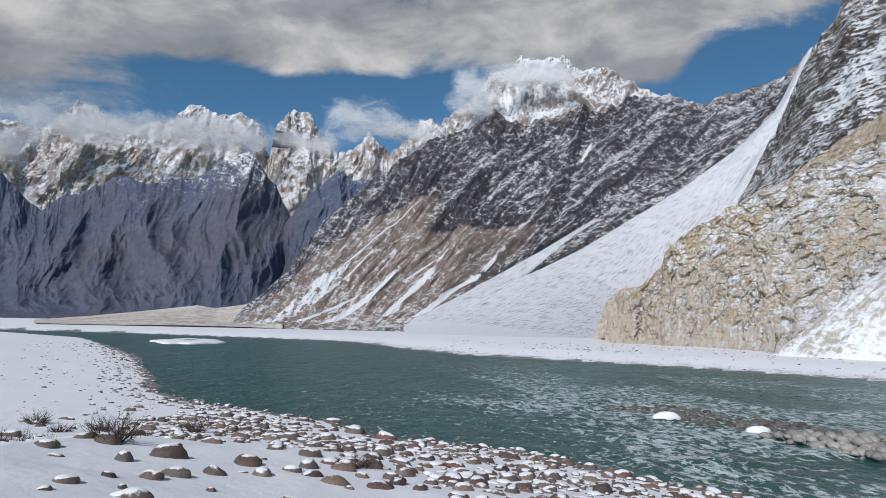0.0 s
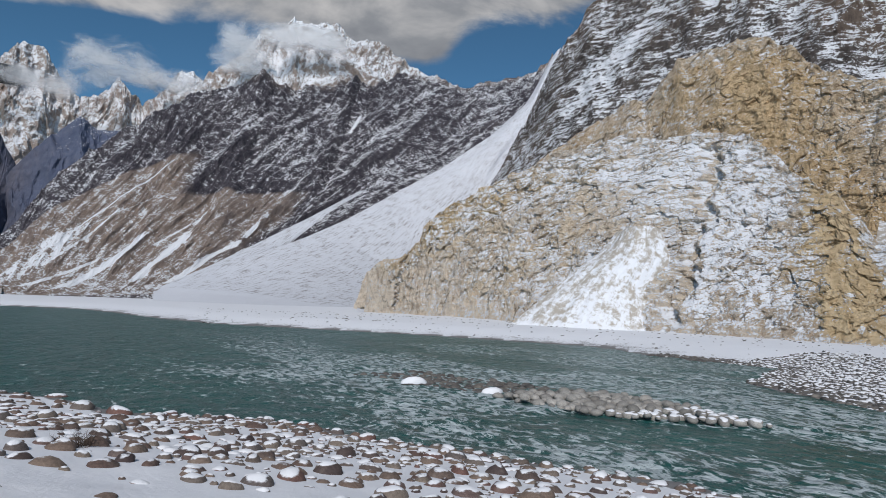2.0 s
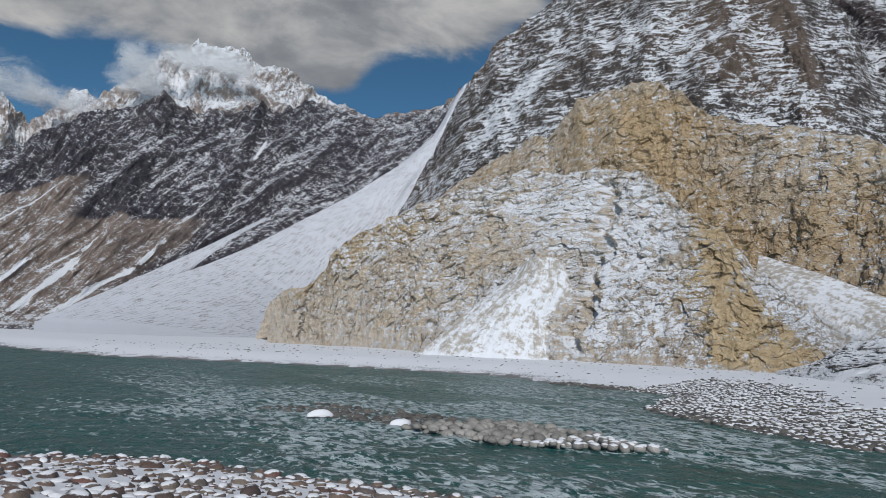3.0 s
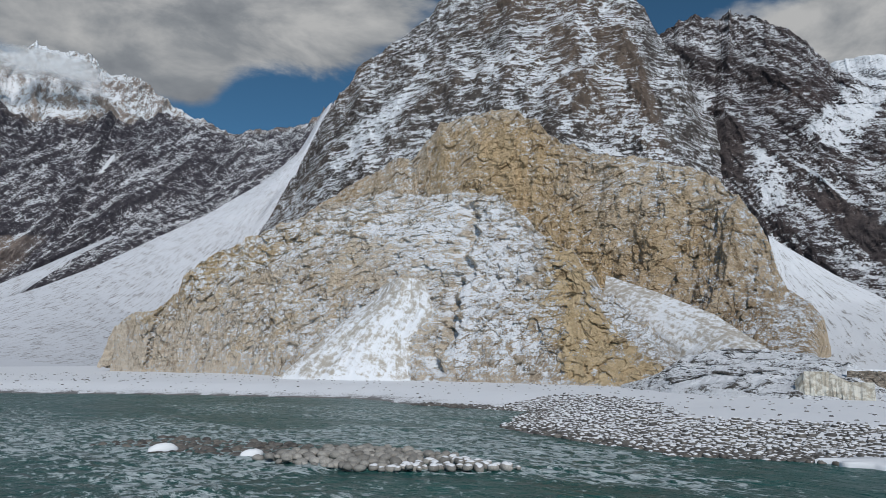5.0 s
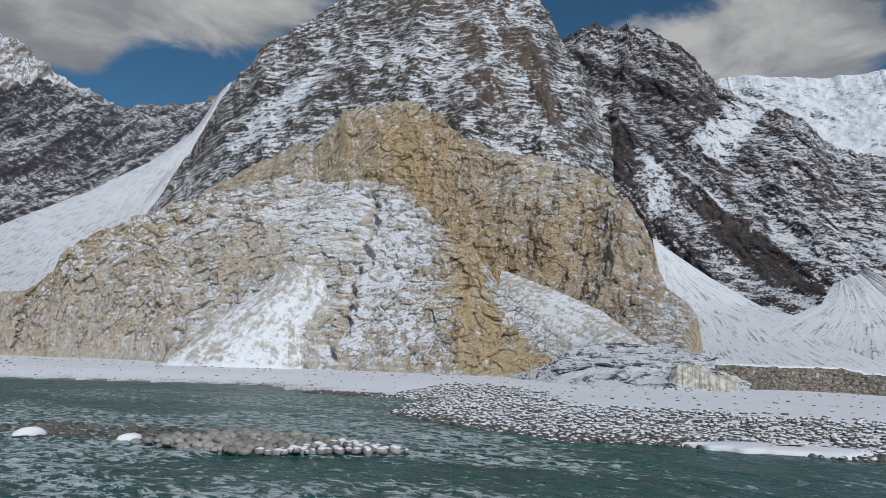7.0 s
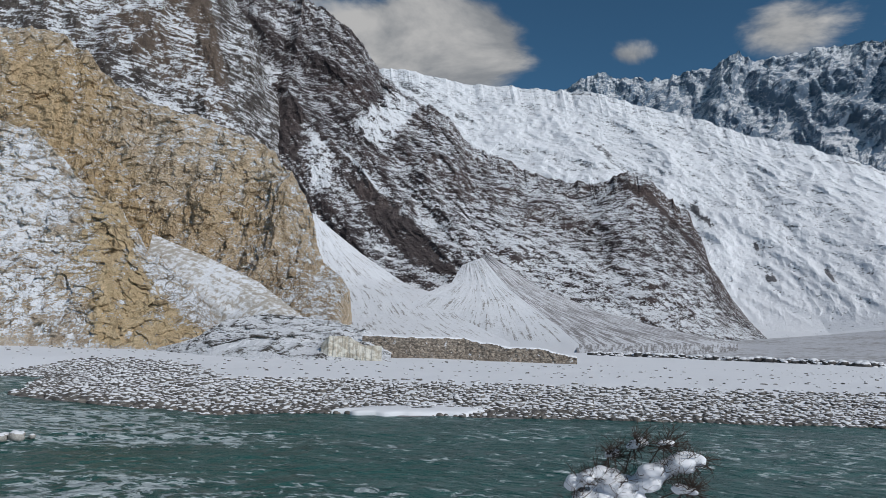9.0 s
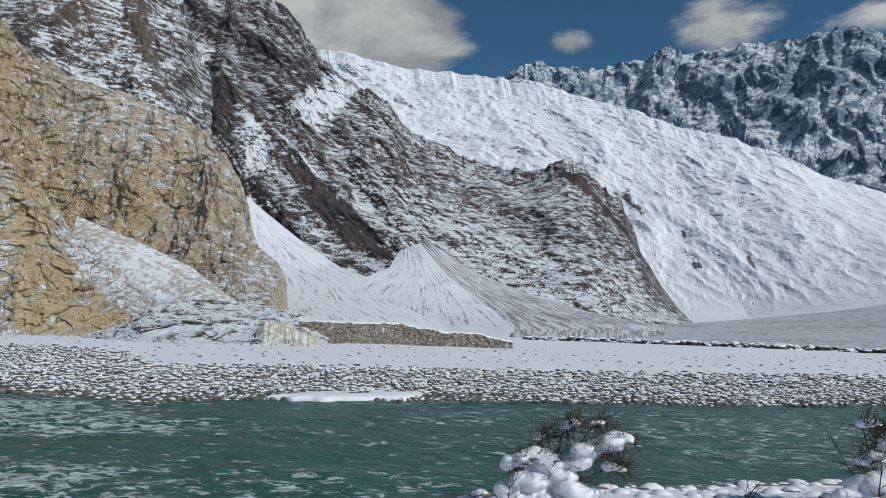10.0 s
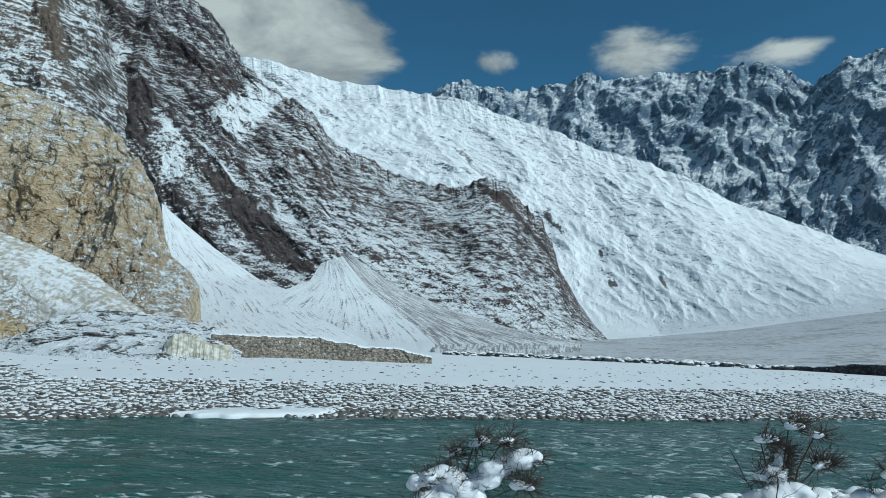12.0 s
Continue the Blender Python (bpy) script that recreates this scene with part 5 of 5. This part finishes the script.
def tube(vs, fs, a, b, ra, rb):
    d = (b - a).normalized()
    s = d.orthogonal().normalized()
    t = d.cross(s)
    k = len(vs)
    for c, r in ((a, ra), (b, rb)):
        for j in range(4):
            w = j * math.pi / 2
            vs.append(c + s * (r * math.cos(w)) + t * (r * math.sin(w)))
    for j in range(4):
        fs.append((k + j, k + (j + 1) % 4, k + 4 + (j + 1) % 4, k + 4 + j))


def branch(vs, fs, limbs, rnd, start, way, length, radius, level):
    p, d, r = start, way.normalized(), radius
    steps = 5
    for i in range(steps):
        d = (d + Vector((rnd.gauss(0, 0.22), rnd.gauss(0, 0.22), rnd.gauss(0.03, 0.16)))).normalized()
        q = p + d * (length / steps)
        tube(vs, fs, p, q, r, r * 0.8)
        r *= 0.8
        limbs.append((p.copy(), q.copy(), level))
        p = q
        if level > 0:
            for _ in range(2 if level > 1 else rnd.choice((1, 2, 2))):
                side = Vector((rnd.gauss(0, 1), rnd.gauss(0, 1), rnd.gauss(0.2, 0.7))).normalized()
                branch(vs, fs, limbs, rnd, p, d * 0.6 + side, length * rnd.uniform(0.25, 0.5), r * 0.6, level - 1)


def shrub(name, x, y, height, width, stems, seed, label, level=2, heading=None, loaves=()):
    """A leafless thorn shrub: stems, twigs, and loaves of snow lying along its bent limbs.
    loaves: for each limb its places as (along, up, radius of the snow)."""
    rnd = random.Random(seed)
    root = new(name)
    root.location = (x, y, float(floor_height(np.array([x]), np.array([y]))[0]) - 0.03)
    vs, fs, limbs = [], [], []
    for i in range(stems):
        a = rnd.uniform(0, 6.283)
        lean = rnd.uniform(0.1, 1.0) * width / height
        way = Vector((math.cos(a) * lean, math.sin(a) * lean, 1))
        if heading:
            way += Vector(heading) * rnd.uniform(0.3, 1.6)
        start = Vector((math.cos(a), math.sin(a), 0)) * rnd.uniform(0, width * 0.18)
        branch(vs, fs, limbs, rnd, start, way, height * rnd.uniform(0.45, 0.95), 0.007 * height + 0.008, level)
    heaps = []
    for line in loaves:
        depth = rnd.uniform(-0.35, 0.25)
        spots = [Vector((depth + rnd.uniform(-0.06, 0.06), -a, z)) for a, z, r in line]
        wide = [r for a, z, r in line]
        foot = Vector((0, -line[0][0] * 0.25, 0))
        knee = spots[0] * 0.55 + Vector((0, 0, 0.12))
        tube(vs, fs, foot, knee, 0.026, 0.02)
        tube(vs, fs, knee, spots[0] - Vector((0, 0, wide[0] * 0.5)), 0.02, 0.016)
        for p, q, ra, rb in zip(spots, spots[1:], wide, wide[1:]):
            tube(vs, fs, p - Vector((0, 0, ra * 0.6)), q - Vector((0, 0, rb * 0.6)), 0.016, 0.011)
            count = max(2, int((q - p).length / (0.35 * min(ra, rb))))
            for k in range(count + 1):
                f = k / count
                r = ra + (rb - ra) * f
                for _ in range(3):
                    lump = r * rnd.uniform(0.55, 1.0)
                    heaps.append((p.lerp(q, f) + Vector((rnd.gauss(0, 0.45), rnd.gauss(0, 0.45), rnd.uniform(-0.55, 0.35))) * r, lump))
                for _ in range(6):
                    side = Vector((rnd.gauss(0, 0.7), rnd.gauss(-0.45, 0.7), rnd.gauss(0.2, 0.5)))
                    branch(vs, fs, limbs, rnd, p.lerp(q, f) - Vector((0, 0, r * 0.5)), side, rnd.uniform(0.25, 0.75), 0.017, 1)
    tagged(part("brushwood", raw_mesh("brushwood", vs, fs, [mt]), root), kind="stuff")
    pads_v, pads_f, base = [], [], 0
    bv, bf = ball(2)
    for p, r in heaps:
        w = 1 + (fbm(bv * 1.1 + rnd.random() * 90, 3, 0.5, seed) - 0.5) * 0.7
        v = bv * w[:, None] * r * (1.1, 1.2, 0.75)
        pads_v.append(v + np.array(p))
        pads_f.append(bf + base)
        base += len(v)
    if heaps:
        ob = part("snow", raw_mesh("snow", np.concatenate(pads_v), np.concatenate(pads_f), [M_CAP]), root, "white loaves of fresh snow")
        merge = ob.modifiers.new("merge", "REMESH")
        merge.mode, merge.voxel_size, merge.use_smooth_shade = "VOXEL", 0.035, True
        ease = ob.modifiers.new("ease", "SMOOTH")
        ease.factor, ease.iterations = 0.5, 7
        tagged(ob, kind="stuff")
    return tagged(root, label, "shrub", "shrubs on the near bank")


(ax, ay, _), (bx, by, _), (cx, cy, _), (dx, dy, _), (ex, ey, _) = SHRUBS
HEAVY = [[(-0.9, 1.1, 0.17), (-0.35, 1.35, 0.2), (0.1, 1.15, 0.25)], [(-0.9, 0.5, 0.26), (-0.3, 0.8, 0.3), (0.3, 0.75, 0.32), (1.0, 0.4, 0.28)], [(-0.6, 0.25, 0.3), (0.6, 0.25, 0.3)],
         [(0.3, 1.05, 0.24), (1.0, 1.45, 0.25), (1.6, 1.8, 0.21), (1.95, 1.85, 0.14)], [(0.45, 2.0, 0.09), (0.65, 2.1, 0.12)],
         [(1.1, 2.15, 0.08), (1.25, 2.15, 0.1)], [(1.5, 1.2, 0.12), (1.8, 1.15, 0.09)], [(-0.1, 1.75, 0.08), (0.05, 1.8, 0.1)]]
TALL = [[(-0.7, 0.35, 0.26), (0.0, 0.7, 0.3), (0.5, 0.75, 0.3), (1.1, 0.4, 0.28)], [(-0.3, 0.2, 0.3), (0.9, 0.2, 0.3)], [(-0.45, 1.1, 0.12), (0.0, 1.2, 0.18)], [(0.1, 1.2, 0.13), (0.2, 1.8, 0.09)],
        [(-0.45, 2.05, 0.12), (-0.2, 2.1, 0.14)], [(0.3, 2.4, 0.11), (0.55, 2.45, 0.1)], [(0.85, 2.25, 0.1), (0.95, 2.25, 0.09)], [(1.1, 1.45, 0.11), (1.4, 1.5, 0.08)]]
EDGE = [[(-0.4, 0.35, 0.3), (0.4, 0.5, 0.34)], [(-0.2, 1.1, 0.1), (0.1, 1.2, 0.14)], [(0.3, 1.6, 0.1), (0.5, 1.65, 0.1)]]
shrub("thorn_shrub", ax, ay, 2.1, 1.6, 5, 3, "leafless dark thorn shrub bent under loaves of snow", heading=(0.0, -0.7, 0), loaves=HEAVY)
shrub("thorn_shrub", bx, by, 2.5, 1.6, 4, 8, "upright leafless thorn shrub with snow lumps on its forks", loaves=TALL)
shrub("thorn_shrub", cx, cy, 2.0, 1.6, 5, 13, "leafless thorn shrub with snow lumps at the water's edge", loaves=EDGE)
shrub("twig", dx, dy, 1.0, 0.7, 4, 17, "bare thin twigs standing in the snow", 1)
shrub("twig", ex, ey, 2.3, 0.2, 2, 19, "tall bare sapling twig beside the shrub", 1)
for i, (x, y, z) in enumerate(TUFTS):
    shrub("dry_tuft", x, y, 0.5 + 0.15 * (i % 3), 1.5, 45, 40 + i, "low dark dry tuft poking out of the snow", 1)
